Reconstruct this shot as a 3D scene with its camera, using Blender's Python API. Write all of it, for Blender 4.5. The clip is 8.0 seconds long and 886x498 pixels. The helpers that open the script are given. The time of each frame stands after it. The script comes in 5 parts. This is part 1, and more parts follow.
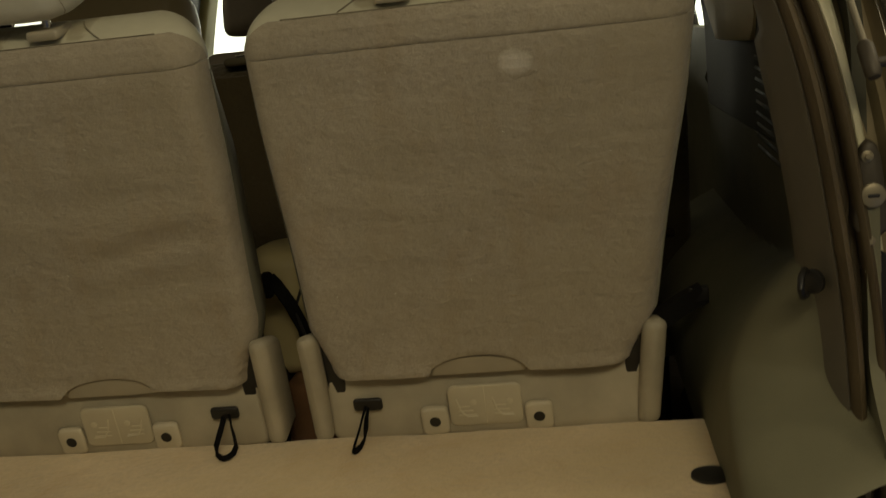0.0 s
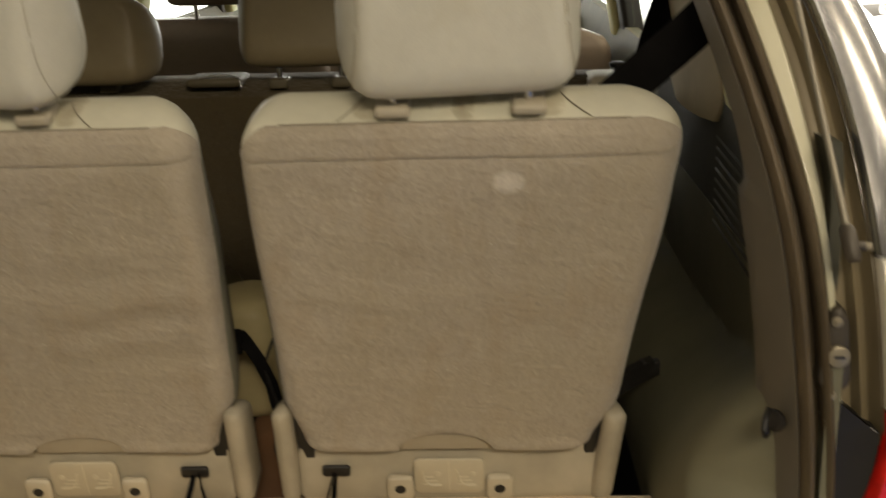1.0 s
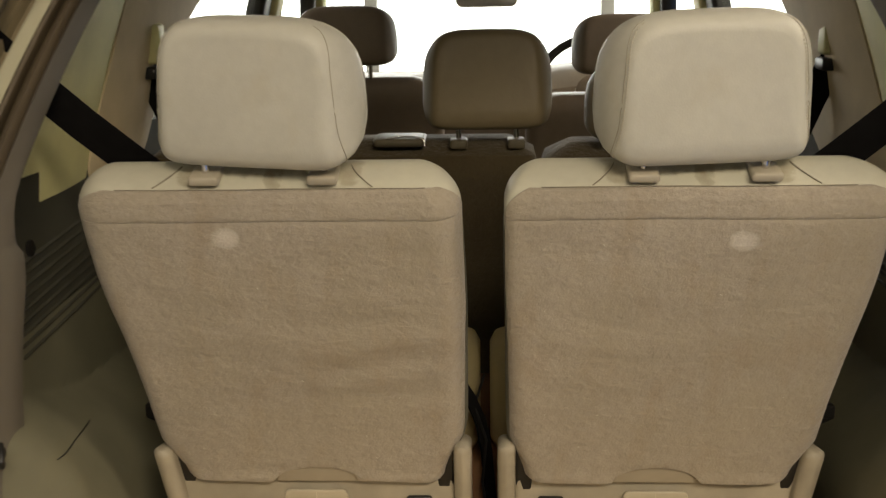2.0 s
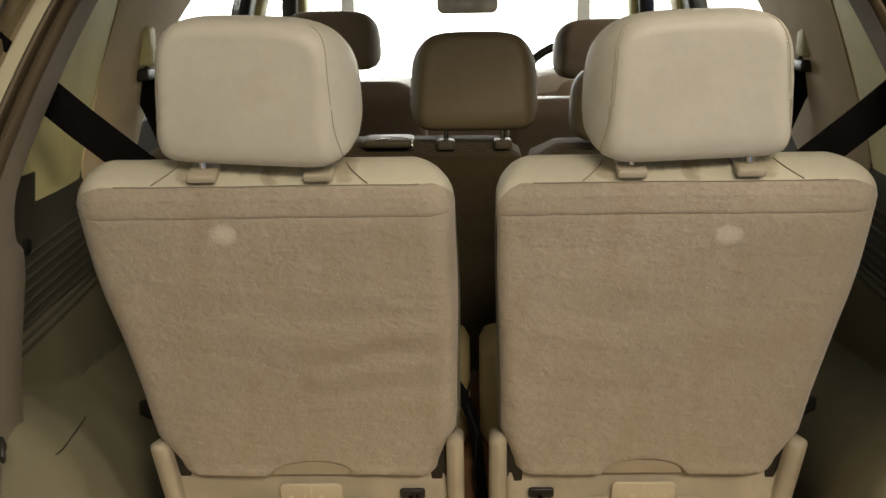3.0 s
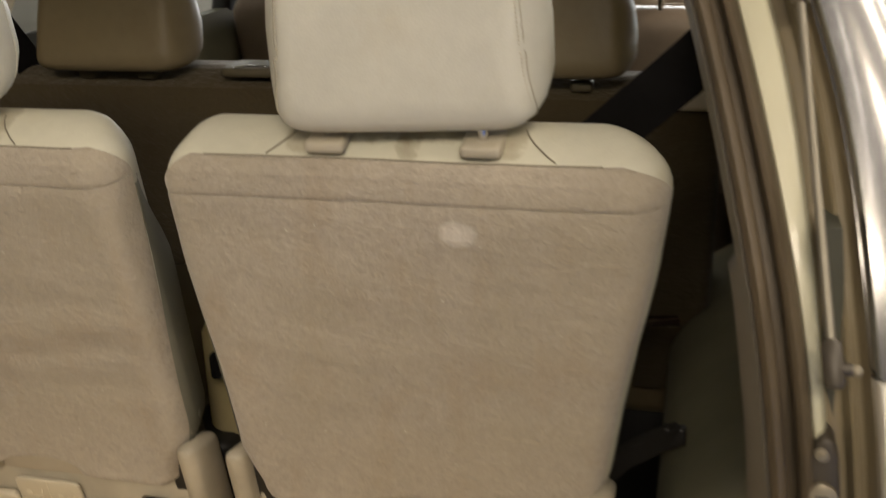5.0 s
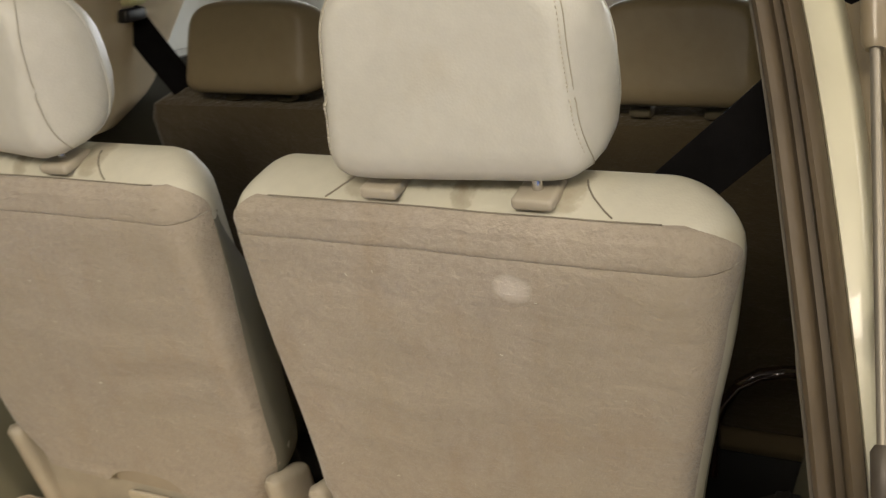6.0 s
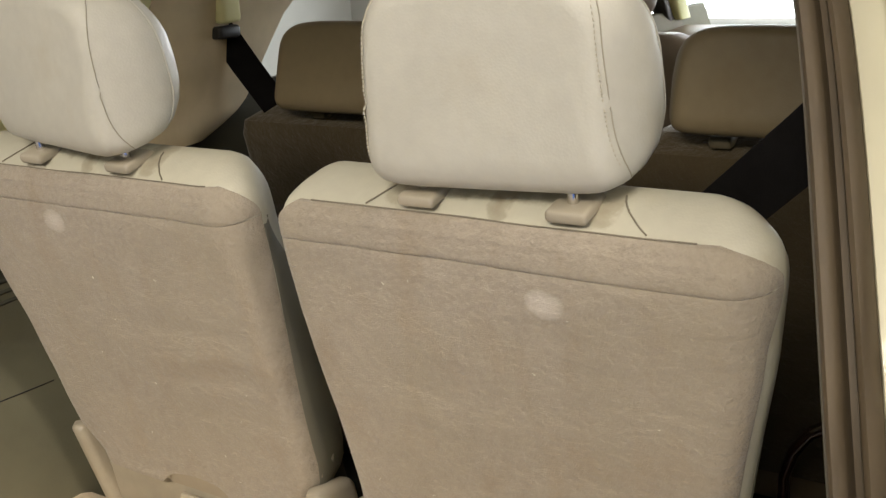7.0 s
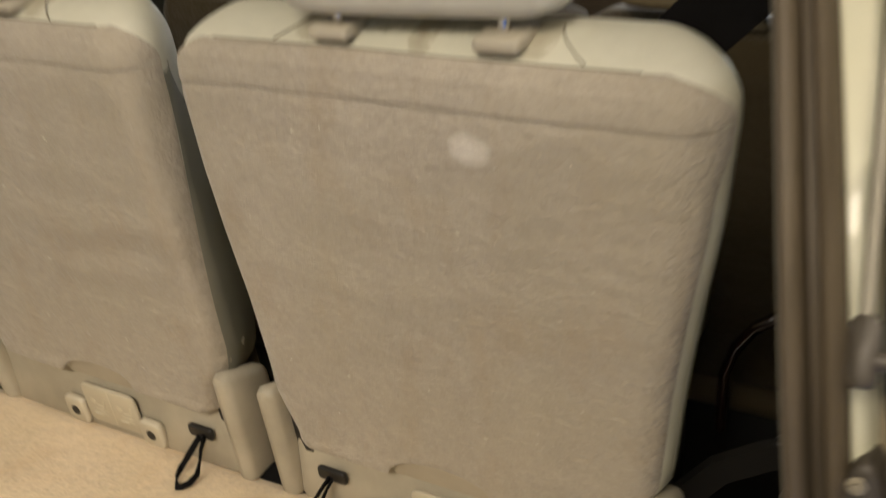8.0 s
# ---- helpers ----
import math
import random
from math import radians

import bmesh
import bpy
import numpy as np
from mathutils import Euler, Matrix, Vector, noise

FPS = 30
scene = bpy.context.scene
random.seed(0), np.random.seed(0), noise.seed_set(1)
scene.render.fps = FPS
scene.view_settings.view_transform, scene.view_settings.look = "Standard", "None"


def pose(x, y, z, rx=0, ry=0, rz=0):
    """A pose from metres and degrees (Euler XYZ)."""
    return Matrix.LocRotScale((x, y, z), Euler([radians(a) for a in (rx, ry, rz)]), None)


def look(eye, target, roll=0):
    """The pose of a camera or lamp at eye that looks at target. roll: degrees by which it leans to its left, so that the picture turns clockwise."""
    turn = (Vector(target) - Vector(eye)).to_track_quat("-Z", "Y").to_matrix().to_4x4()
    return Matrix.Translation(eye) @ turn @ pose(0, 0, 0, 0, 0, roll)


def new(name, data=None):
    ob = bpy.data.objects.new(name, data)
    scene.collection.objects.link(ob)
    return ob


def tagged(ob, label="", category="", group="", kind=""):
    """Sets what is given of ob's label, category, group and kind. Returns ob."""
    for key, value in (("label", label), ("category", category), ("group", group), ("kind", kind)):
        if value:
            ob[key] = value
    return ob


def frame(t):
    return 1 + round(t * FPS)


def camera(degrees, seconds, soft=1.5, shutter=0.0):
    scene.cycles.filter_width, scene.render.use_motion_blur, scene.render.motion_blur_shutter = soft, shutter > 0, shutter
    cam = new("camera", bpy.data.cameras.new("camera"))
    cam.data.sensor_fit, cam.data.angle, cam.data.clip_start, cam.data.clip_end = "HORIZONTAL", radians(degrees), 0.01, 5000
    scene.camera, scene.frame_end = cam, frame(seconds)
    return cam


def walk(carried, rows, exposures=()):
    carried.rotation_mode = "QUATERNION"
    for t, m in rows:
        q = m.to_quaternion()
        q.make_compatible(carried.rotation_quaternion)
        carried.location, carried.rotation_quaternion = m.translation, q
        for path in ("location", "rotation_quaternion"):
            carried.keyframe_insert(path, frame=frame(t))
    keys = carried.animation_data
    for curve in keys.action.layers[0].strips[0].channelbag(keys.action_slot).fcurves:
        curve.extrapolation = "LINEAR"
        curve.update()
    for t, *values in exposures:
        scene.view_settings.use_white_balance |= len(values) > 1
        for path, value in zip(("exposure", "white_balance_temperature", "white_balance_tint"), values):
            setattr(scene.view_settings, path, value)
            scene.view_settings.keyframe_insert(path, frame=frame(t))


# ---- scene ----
PATH = [
    (0, (0.359, -1.174, 0.482), (0.094, 0.766, 0.075), -6.1),
    (0.3, (0.367, -1.162, 0.504), (0.103, 0.778, 0.097), -5.1),
    (0.5, (0.369, -1.163, 0.533), (0.125, 0.778, 0.12), -4.0),
    (1, (0.281, -1.161, 0.712), (0.198, 0.742, 0.103), -1.8),
    (1.5, (0.2, -1.19, 0.75), (0.061, 0.703, 0.121), -1.6),
    (1.8, (0.074, -1.255, 0.737), (-0.037, 0.669, 0.206), -0.9),
    (2, (0.01, -1.298, 0.758), (-0.081, 0.632, 0.239), -1.0),
    (2.2, (0.019, -1.336, 0.758), (-0.13, 0.598, 0.271), -1.5),
    (3.3, (-0.017, -1.329, 0.736), (-0.039, 0.606, 0.229), -0.8),
    (3.5, (0.058, -1.321, 0.722), (0.008, 0.615, 0.223), -0.5),
    (4, (0.374, -1.201, 0.75), (0.144, 0.693, 0.148), -0.7),
    (4.1, (0.417, -1.183, 0.752), (0.163, 0.703, 0.135), -0.5),
    (4.5, (0.5, -1.073, 0.756), (0.162, 0.774, 0.066), -0.6),
    (4.8, (0.505, -1.001, 0.746), (0.107, 0.835, 0.057), -1.0),
    (5, (0.506, -0.947, 0.752), (0.047, 0.872, 0.06), -1.8),
    (5.2, (0.509, -0.906, 0.756), (-0.015, 0.906, 0.09), -2.5),
    (6.3, (0.66, -0.829, 0.776), (-0.293, 0.796, 0.104), -4.5),
    (6.5, (0.666, -0.817, 0.763), (-0.327, 0.794, 0.116), -4.3),
    (7, (0.683, -0.801, 0.738), (-0.383, 0.787, 0.153), -3.3),
    (7.5, (0.694, -0.781, 0.712), (-0.372, 0.817, 0.157), -2.5),
    (7.8, (0.706, -0.775, 0.672), (-0.303, 0.834, 0.044), -1.4),
    (8, (0.665, -0.733, 0.639), (-0.303, 0.873, -0.057), -1.1),
]
cam = camera(45.65, 8.0, soft=1.3, shutter=0.6)
walk(cam, [(t, look(eye, target, roll)) for t, eye, target, roll in PATH],
     exposures=[(0.0, -1.48, 7900, 1), (0.2, -0.85, 7750, 2), (0.35, -0.62, 7600, 4), (0.6, -0.42, 7300, 8), (1.0, -0.37, 6950, 11),
                (1.6, -0.28, 6850, 13), (2.2, -0.17, 6800, 13), (4.0, -0.15, 6610, 15), (5.0, -0.02, 6460, 15),
                (6.5, 0.22, 6150, 15), (7.5, 0.29, 6100, 13), (8.0, 0.18, 6350, 13)])

# ---- world and large lights ----
GROUND = -0.82
world = bpy.data.worlds.new("hall_air")
scene.world = world
world.use_nodes = True
wbg = world.node_tree.nodes["Background"]
wbg.inputs[0].default_value = (1.0, 0.95, 0.86, 1)
wbg.inputs[1].default_value = 0.12


def area_lamp(name, loc, target, sx, sy, power, colour):
    data = bpy.data.lights.new(name, "AREA")
    data.shape, data.size, data.size_y, data.energy, data.color = "RECTANGLE", sx, sy, power, colour
    ob = new(name, data)
    ob.matrix_world = look(loc, target)
    return ob


WARM = (1.0, 0.88, 0.68)
# fluorescent rows under the hall ceiling behind and beside the car, two added fill lamps, daylight through the hall's
# front windows
area_lamp("overhead_light", (0.95, -3.2, 2.45), (0.5, -1.9, -1), 1.8, 0.6, 124, WARM)
area_lamp("overhead_light", (-1.4, -4.6, 2.45), (-1.0, -3.4, -1), 2.4, 0.6, 10, WARM)
area_lamp("overhead_light", (3.3, 1.2, 2.45), (3.0, 1.2, -1), 0.5, 2.2, 70, WARM)
area_lamp("overhead_light", (-3.4, 0.6, 2.45), (-3.4, 0.6, -1), 0.5, 2.6, 18, WARM)
# two added fill lamps that brighten the rear corner and the parked cars
area_lamp("overhead_light", (2.5, -0.7, 2.45), (0.9, -0.5, 0), 0.4, 1.6, 42, WARM)
area_lamp("overhead_light", (3.6, 4.0, 2.45), (3.0, 4.2, -1), 0.5, 2.4, 90, WARM)
area_lamp("window_daylight", (0.0, 8.6, 1.1), (0, 2.5, 0.5), 8.0, 2.2, 420, (1.0, 0.98, 0.95))


# ---- materials ----
def nodes_of(name):
    m = bpy.data.materials.new(name)
    m.use_nodes = True
    nt = m.node_tree
    return m, nt, nt.nodes["Principled BSDF"]


def coords(nt, space="Object"):
    return nt.nodes.new("ShaderNodeTexCoord").outputs[space]


def noise_tex(nt, vec, scale, detail=4.0, rough=0.55):
    n = nt.nodes.new("ShaderNodeTexNoise")
    n.inputs["Scale"].default_value, n.inputs["Detail"].default_value, n.inputs["Roughness"].default_value = scale, detail, rough
    nt.links.new(vec, n.inputs["Vector"])
    return n.outputs["Fac"]


def ramp(nt, fac, stops):
    r = nt.nodes.new("ShaderNodeValToRGB")
    el = r.color_ramp.elements
    el[0].position, el[0].color = stops[0][0], (*stops[0][1], 1)
    el[1].position, el[1].color = stops[-1][0], (*stops[-1][1], 1)
    for p, c in stops[1:-1]:
        e = el.new(p)
        e.color = (*c, 1)
    nt.links.new(fac, r.inputs[0])
    return r.outputs[0]


def mixc(nt, fac, a, b, mode="MIX"):
    m = nt.nodes.new("ShaderNodeMix")
    m.data_type, m.blend_type = "RGBA", mode
    for sock, v in ((m.inputs[0], fac), (m.inputs[6], a), (m.inputs[7], b)):
        if isinstance(v, (int, float)):
            sock.default_value = v
        elif isinstance(v, tuple):
            sock.default_value = (*v, 1)
        else:
            nt.links.new(v, sock)
    return m.outputs[2]


def bump(nt, bsdf, height, strength, dist, prev=None):
    b = nt.nodes.new("ShaderNodeBump")
    b.inputs["Strength"].default_value, b.inputs["Distance"].default_value = strength, dist
    nt.links.new(height, b.inputs["Height"])
    if prev is not None:
        nt.links.new(prev, b.inputs["Normal"])
    nt.links.new(b.outputs[0], bsdf.inputs["Normal"])
    return b.outputs[0]


def scaled(nt, vec, sx, sy, sz):
    m = nt.nodes.new("ShaderNodeMapping")
    m.inputs["Scale"].default_value = (sx, sy, sz)
    nt.links.new(vec, m.inputs["Vector"])
    return m.outputs[0]


def tint(c, f):
    return tuple(min(1.0, v * f) for v in c)


def plain(name, c, rough=0.5, metal=0.0, grain=300.0, var=0.12, bumps=0.08, coat=0.0, blotch=9.0):
    m, nt, b = nodes_of(name)
    v = coords(nt)
    big = noise_tex(nt, v, blotch, 5)
    col = ramp(nt, big, [(0.3, tint(c, 1 - var)), (0.7, tint(c, 1 + var))])
    nt.links.new(col, b.inputs["Base Color"])
    b.inputs["Roughness"].default_value, b.inputs["Metallic"].default_value = rough, metal
    b.inputs["Coat Weight"].default_value = coat
    b.inputs["Coat Roughness"].default_value = 0.06
    if bumps:
        bump(nt, b, noise_tex(nt, v, grain, 2), bumps, 0.002)
    return m


def patch(nt, v, px, pz, hx, hz, wobble=0.7, scale=45):
    """Squared distance from an uneven patch in x and z, below 1 inside it."""
    sep = nt.nodes.new("ShaderNodeSeparateXYZ")
    nt.links.new(v, sep.inputs[0])

    def calc(op, a, b):
        n = nt.nodes.new("ShaderNodeMath")
        n.operation = op
        for k, val in enumerate((a, b)):
            if isinstance(val, (int, float)):
                n.inputs[k].default_value = val
            else:
                nt.links.new(val, n.inputs[k])
        return n.outputs[0]
    terms = [calc("POWER", calc("DIVIDE", calc("SUBTRACT", out, p), h), 2) for out, p, h in ((sep.outputs[0], px, hx), (sep.outputs[2], pz, hz))]
    return calc("ADD", calc("ADD", terms[0], terms[1]), calc("MULTIPLY", noise_tex(nt, v, scale, 4), wobble))


def leather(name, c, rough=0.46, dark_patches=()):
    m, nt, b = nodes_of(name)
    v = coords(nt)
    big = noise_tex(nt, v, 7, 5)
    fine = noise_tex(nt, v, 60, 3)
    col = ramp(nt, big, [(0.25, tint(c, 0.90)), (0.55, c), (0.8, tint(c, 1.06))])
    col = mixc(nt, 0.25, col, ramp(nt, fine, [(0.3, tint(c, 0.85)), (0.7, tint(c, 1.1))]))
    grime = noise_tex(nt, scaled(nt, v, 1.0, 1.0, 0.6), 9, 6, 0.65)
    col = mixc(nt, ramp(nt, grime, [(0.55, (0, 0, 0)), (0.78, (0.45, 0.45, 0.45))]), col, tuple(a * b for a, b in zip(c, (0.80, 0.70, 0.52))))
    for px, pz, hx, hz in dark_patches:
        f = ramp(nt, patch(nt, v, px, pz, hx, hz, 1.1, 60), [(0.3, (0.62, 0.62, 0.62)), (0.8, (0.34, 0.34, 0.34)), (1.35, (0, 0, 0))])
        col = mixc(nt, f, col, tuple(a * b for a, b in zip(c, (0.36, 0.27, 0.17))))
    nt.links.new(col, b.inputs["Base Color"])
    rr = ramp(nt, big, [(0.2, (rough - 0.06,) * 3), (0.8, (rough + 0.1,) * 3)])
    nt.links.new(rr, b.inputs["Roughness"])
    b.inputs["Specular IOR Level"].default_value = 0.35
    vor = nt.nodes.new("ShaderNodeTexVoronoi")
    vor.inputs["Scale"].default_value = 420
    nt.links.new(v, vor.inputs["Vector"])
    n1 = bump(nt, b, vor.outputs["Distance"], 0.12, 0.001)
    bump(nt, b, noise_tex(nt, v, 14, 3), 0.12, 0.006, n1)
    return m


def velour(name, c, spot=None):
    """Napped carpet cloth; spot: place and half sizes of a rubbed pale patch."""
    m, nt, b = nodes_of(name)
    v = coords(nt)
    fib = noise_tex(nt, v, 420, 3, 0.7)
    mid = noise_tex(nt, v, 34, 7, 0.72)
    tuft = noise_tex(nt, v, 140, 4, 0.6)
    big = noise_tex(nt, scaled(nt, v, 0.9, 1, 1.1), 5, 6, 0.6)
    stain = noise_tex(nt, scaled(nt, v, 1.6, 1, 0.8), 11, 3, 0.5)
    col = ramp(nt, big, [(0.28, tint(c, 0.76)), (0.5, c), (0.72, tint(c, 1.16))])
    col = mixc(nt, 0.34, col, ramp(nt, mid, [(0.28, tint(c, 0.70)), (0.5, c), (0.75, tint(c, 1.22))]))
    col = mixc(nt, 0.23, col, ramp(nt, tuft, [(0.34, tint(c, 0.62)), (0.5, c), (0.68, tint(c, 1.30))]))
    col = mixc(nt, 0.16, col, ramp(nt, fib, [(0.3, tint(c, 0.55)), (0.7, tint(c, 1.45))]))
    olive = noise_tex(nt, scaled(nt, v, 1.1, 1, 0.9), 3.2, 4, 0.6)
    col = mixc(nt, ramp(nt, olive, [(0.42, (0, 0, 0)), (0.66, (0.7, 0.7, 0.7))]), col, tuple(a * b for a, b in zip(c, (0.93, 0.92, 0.83))))
    warm = tuple(a * b for a, b in zip(c, (0.86, 0.76, 0.62)))
    col = mixc(nt, ramp(nt, stain, [(0.52, (0, 0, 0)), (0.78, (0.55, 0.55, 0.55))]), col, warm)
    if spot:
        (px, pz), (hx, hz) = spot
        f = ramp(nt, patch(nt, v, px, pz, hx, hz), [(0.25, (0.66, 0.66, 0.66)), (0.7, (0.36, 0.36, 0.36)), (1.05, (0, 0, 0))])
        col = mixc(nt, f, col, (0.66, 0.62, 0.55))
    nt.links.new(col, b.inputs["Base Color"])
    b.inputs["Roughness"].default_value = 0.95
    b.inputs["Specular IOR Level"].default_value = 0.15
    b.inputs["Sheen Weight"].default_value = 0.25
    b.inputs["Sheen Roughness"].default_value = 0.5
    n1 = bump(nt, b, fib, 0.35, 0.0022)
    n1 = bump(nt, b, tuft, 0.5, 0.003, n1)
    n2 = bump(nt, b, noise_tex(nt, scaled(nt, v, 0.8, 1, 1.15), 42, 5, 0.62), 0.6, 0.0065, n1)
    bump(nt, b, noise_tex(nt, scaled(nt, v, 0.45, 1, 1.7), 11, 4), 0.24, 0.02, n2)
    return m


def glowing(name, c, strength):
    m, nt, b = nodes_of(name)
    b.inputs["Base Color"].default_value = (*c, 1)
    b.inputs["Emission Color"].default_value = (*c, 1)
    b.inputs["Emission Strength"].default_value = strength
    return m


def pane_glass(name, c=(0.85, 0.92, 0.9)):
    m, nt, b = nodes_of(name)
    tr = nt.nodes.new("ShaderNodeBsdfTransparent")
    tr.inputs[0].default_value = (*c, 1)
    gl = nt.nodes.new("ShaderNodeBsdfGlossy")
    gl.inputs["Roughness"].default_value = 0.03
    mx = nt.nodes.new("ShaderNodeMixShader")
    mx.inputs[0].default_value = 0.07
    nt.links.new(tr.outputs[0], mx.inputs[1])
    nt.links.new(gl.outputs[0], mx.inputs[2])
    nt.links.new(mx.outputs[0], nt.nodes["Material Output"].inputs["Surface"])
    return m


def webbing(name, c):
    m, nt, b = nodes_of(name)
    v = coords(nt)
    w = nt.nodes.new("ShaderNodeTexWave")
    w.inputs["Scale"].default_value = 260
    nt.links.new(v, w.inputs["Vector"])
    nt.links.new(ramp(nt, noise_tex(nt, v, 40, 3), [(0.3, tint(c, 0.8)), (0.7, tint(c, 1.25))]), b.inputs["Base Color"])
    b.inputs["Roughness"].default_value = 0.9
    b.inputs["Specular IOR Level"].default_value = 0.08
    bump(nt, b, w.outputs["Fac"], 0.25, 0.001)
    return m


# browner uneven patches round the post sockets and along the top
M_LEATHER = leather("cream_leather", (0.53, 0.515, 0.41), dark_patches=((-0.088, 0.528, 0.034, 0.017), (0.006, 0.527, 0.020, 0.017), (0.094, 0.528, 0.030, 0.015), (0.000, 0.534, 0.110, 0.013)))
# second-row tan leather, its colour darkened for the shade in the cabin
M_TANSHADE = leather("shaded_bench_leather", (0.185, 0.148, 0.085))
M_FRONT = leather("grey_brown_leather", (0.24, 0.19, 0.14))
# brown bench carpet, darkened where the third-row seats block the light
M_BENCHBACK = velour("shaded_bench_carpet", (0.070, 0.054, 0.029))
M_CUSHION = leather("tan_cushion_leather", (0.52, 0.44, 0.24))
# the same tan leather, darkened for the shade ahead of the seat backs
M_CUSHIONSHADE = leather("shaded_tan_leather", (0.09, 0.075, 0.045))
M_SIDE = plain("flank_vinyl_and_shade", (0.17, 0.165, 0.125), 0.55, bumps=0.12, grain=500)
M_HEADSEAM = plain("headrest_seam_thread", (0.37, 0.345, 0.265), 0.8, bumps=0)
M_STITCH = plain("pale_thread", (0.50, 0.47, 0.375), 0.8, bumps=0)
M_SEAMLINE = plain("seam_shadow_thread", (0.22, 0.195, 0.145), 0.8, bumps=0)
# cream socket plastic darkened for the shade under the headrest
M_POSTSOCKET = plain("shaded_socket_plastic", (0.40, 0.36, 0.275), 0.5, bumps=0.06, grain=500)
M_SOCKET = plain("cream_socket_plastic", (0.52, 0.465, 0.35), 0.5, bumps=0.06, grain=500)
M_PLASTIC = plain("beige_plastic", (0.335, 0.292, 0.218), 0.5, bumps=0.10, grain=500)
M_BASE = plain("greyed_beige_plastic", (0.385, 0.345, 0.262), 0.55, bumps=0.10, grain=500, var=0.16, blotch=14)
M_LABEL = plain("cream_label", (0.50, 0.45, 0.335), 0.42, bumps=0.04)
M_PRINT = plain("label_relief", (0.58, 0.53, 0.40), 0.5, bumps=0)
M_BLACK = plain("black_plastic", (0.012, 0.011, 0.010), 0.45, bumps=0.05)
M_BELT = webbing("black_webbing", (0.007, 0.0065, 0.0065))
M_CHROME = plain("bright_steel", (0.75, 0.73, 0.70), 0.18, 1.0, bumps=0)
M_GREYTRIM = plain("grey_pillar_plastic", (0.145, 0.130, 0.102), 0.65, bumps=0.12, grain=600)
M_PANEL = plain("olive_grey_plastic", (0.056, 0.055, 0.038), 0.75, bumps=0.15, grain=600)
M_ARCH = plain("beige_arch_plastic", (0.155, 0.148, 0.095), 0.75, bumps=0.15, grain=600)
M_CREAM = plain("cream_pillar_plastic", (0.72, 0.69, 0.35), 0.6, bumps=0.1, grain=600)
M_CPILLAR = plain("beige_pillar_cloth", (0.60, 0.50, 0.32), 0.8, bumps=0.15, grain=700)
M_SEAL = plain("brown_rubber", (0.080, 0.059, 0.032), 0.60, bumps=0.05, var=0.2)
M_PAINT = plain("pearl_white_paint", (0.80, 0.765, 0.66), 0.25, bumps=0.0, coat=1.0, var=0.03)
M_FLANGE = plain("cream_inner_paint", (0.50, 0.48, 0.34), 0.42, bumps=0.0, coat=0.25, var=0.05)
# the flange's paint again, darkened for the shade inside the gutter
M_GUTTER = plain("shaded_inner_paint", (0.20, 0.162, 0.095), 0.5, bumps=0.0, coat=0.15, var=0.06)
M_CORNER = plain("smoked_glossy_glass", (0.30, 0.295, 0.285), 0.27, 0.8, bumps=0.0, coat=1.0, var=0.05)
def lens_material(name, c):
    m, nt, b = nodes_of(name)
    v = coords(nt)
    nt.links.new(ramp(nt, noise_tex(nt, v, 30, 3), [(0.35, tint(c, 0.75)), (0.65, tint(c, 1.3))]), b.inputs["Base Color"])
    b.inputs["Roughness"].default_value = 0.14
    b.inputs["Coat Weight"].default_value = 0.6
    n1 = None
    for sc in ((0, 0, 1), (1, 1, 0)):
        w = nt.nodes.new("ShaderNodeTexWave")
        w.inputs["Scale"].default_value = 28
        nt.links.new(scaled(nt, v, *sc), w.inputs["Vector"])
        n1 = bump(nt, b, w.outputs["Fac"], 0.22, 0.003, n1)
    return m


M_RED = lens_material("red_lamp_lens", (0.78, 0.022, 0.014))
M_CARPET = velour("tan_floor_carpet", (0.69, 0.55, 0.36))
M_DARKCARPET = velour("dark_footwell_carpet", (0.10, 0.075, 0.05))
M_REDCARPET = plain("red_brown_underseat_carpet", (0.17, 0.085, 0.040), 0.95, bumps=0.3, grain=300, var=0.25)
M_HEADREST = leather("pale_grey_cream_leather", (0.53, 0.52, 0.445))
M_HEAD = plain("headliner_cloth", (0.55, 0.51, 0.42), 0.9, bumps=0.2, grain=700)
M_GLASS = pane_glass("window_glass")
M_HALL = plain("white_hall_wall", (0.42, 0.405, 0.375), 0.7, bumps=0.1, grain=60, blotch=1.2)
M_GREYFLOOR = plain("pale_grey_floor", (0.30, 0.29, 0.27), 0.3, bumps=0.05, grain=40, blotch=1.5)
M_HALLFLOOR = plain("blue_epoxy_floor", (0.06, 0.15, 0.48), 0.25, bumps=0.05, grain=40, blotch=2.0, var=0.25)
M_TUBE = glowing("lit_tube", (1.0, 0.93, 0.80), 14)
M_DAY = glowing("bright_daylight", (1.0, 0.99, 0.96), 4.5)
M_SILVER = plain("silver_car_paint", (0.42, 0.415, 0.405), 0.25, 0.45, bumps=0, coat=1.0, var=0.04)
M_GOLD = plain("beige_car_paint", (0.48, 0.42, 0.30), 0.25, 0.4, bumps=0, coat=1.0, var=0.04)
M_WOOD = plain("glossy_brown_trim", (0.018, 0.008, 0.005), 0.2, bumps=0.0, coat=1.0, var=0.3, blotch=25)
M_CLEAR = plain("clear_headlamp_lens", (0.75, 0.76, 0.76), 0.08, 0.3, bumps=0, coat=1.0, blotch=20, var=0.2)
M_STRUT = plain("dull_steel_rod", (0.22, 0.20, 0.155), 0.5, 0.6, bumps=0)
M_BRACKET = plain("dark_bracket_steel", (0.060, 0.050, 0.036), 0.5, 0.2, bumps=0.1)
M_BUFFER = plain("beige_zinc", (0.27, 0.235, 0.165), 0.42, 0.4, bumps=0.05)
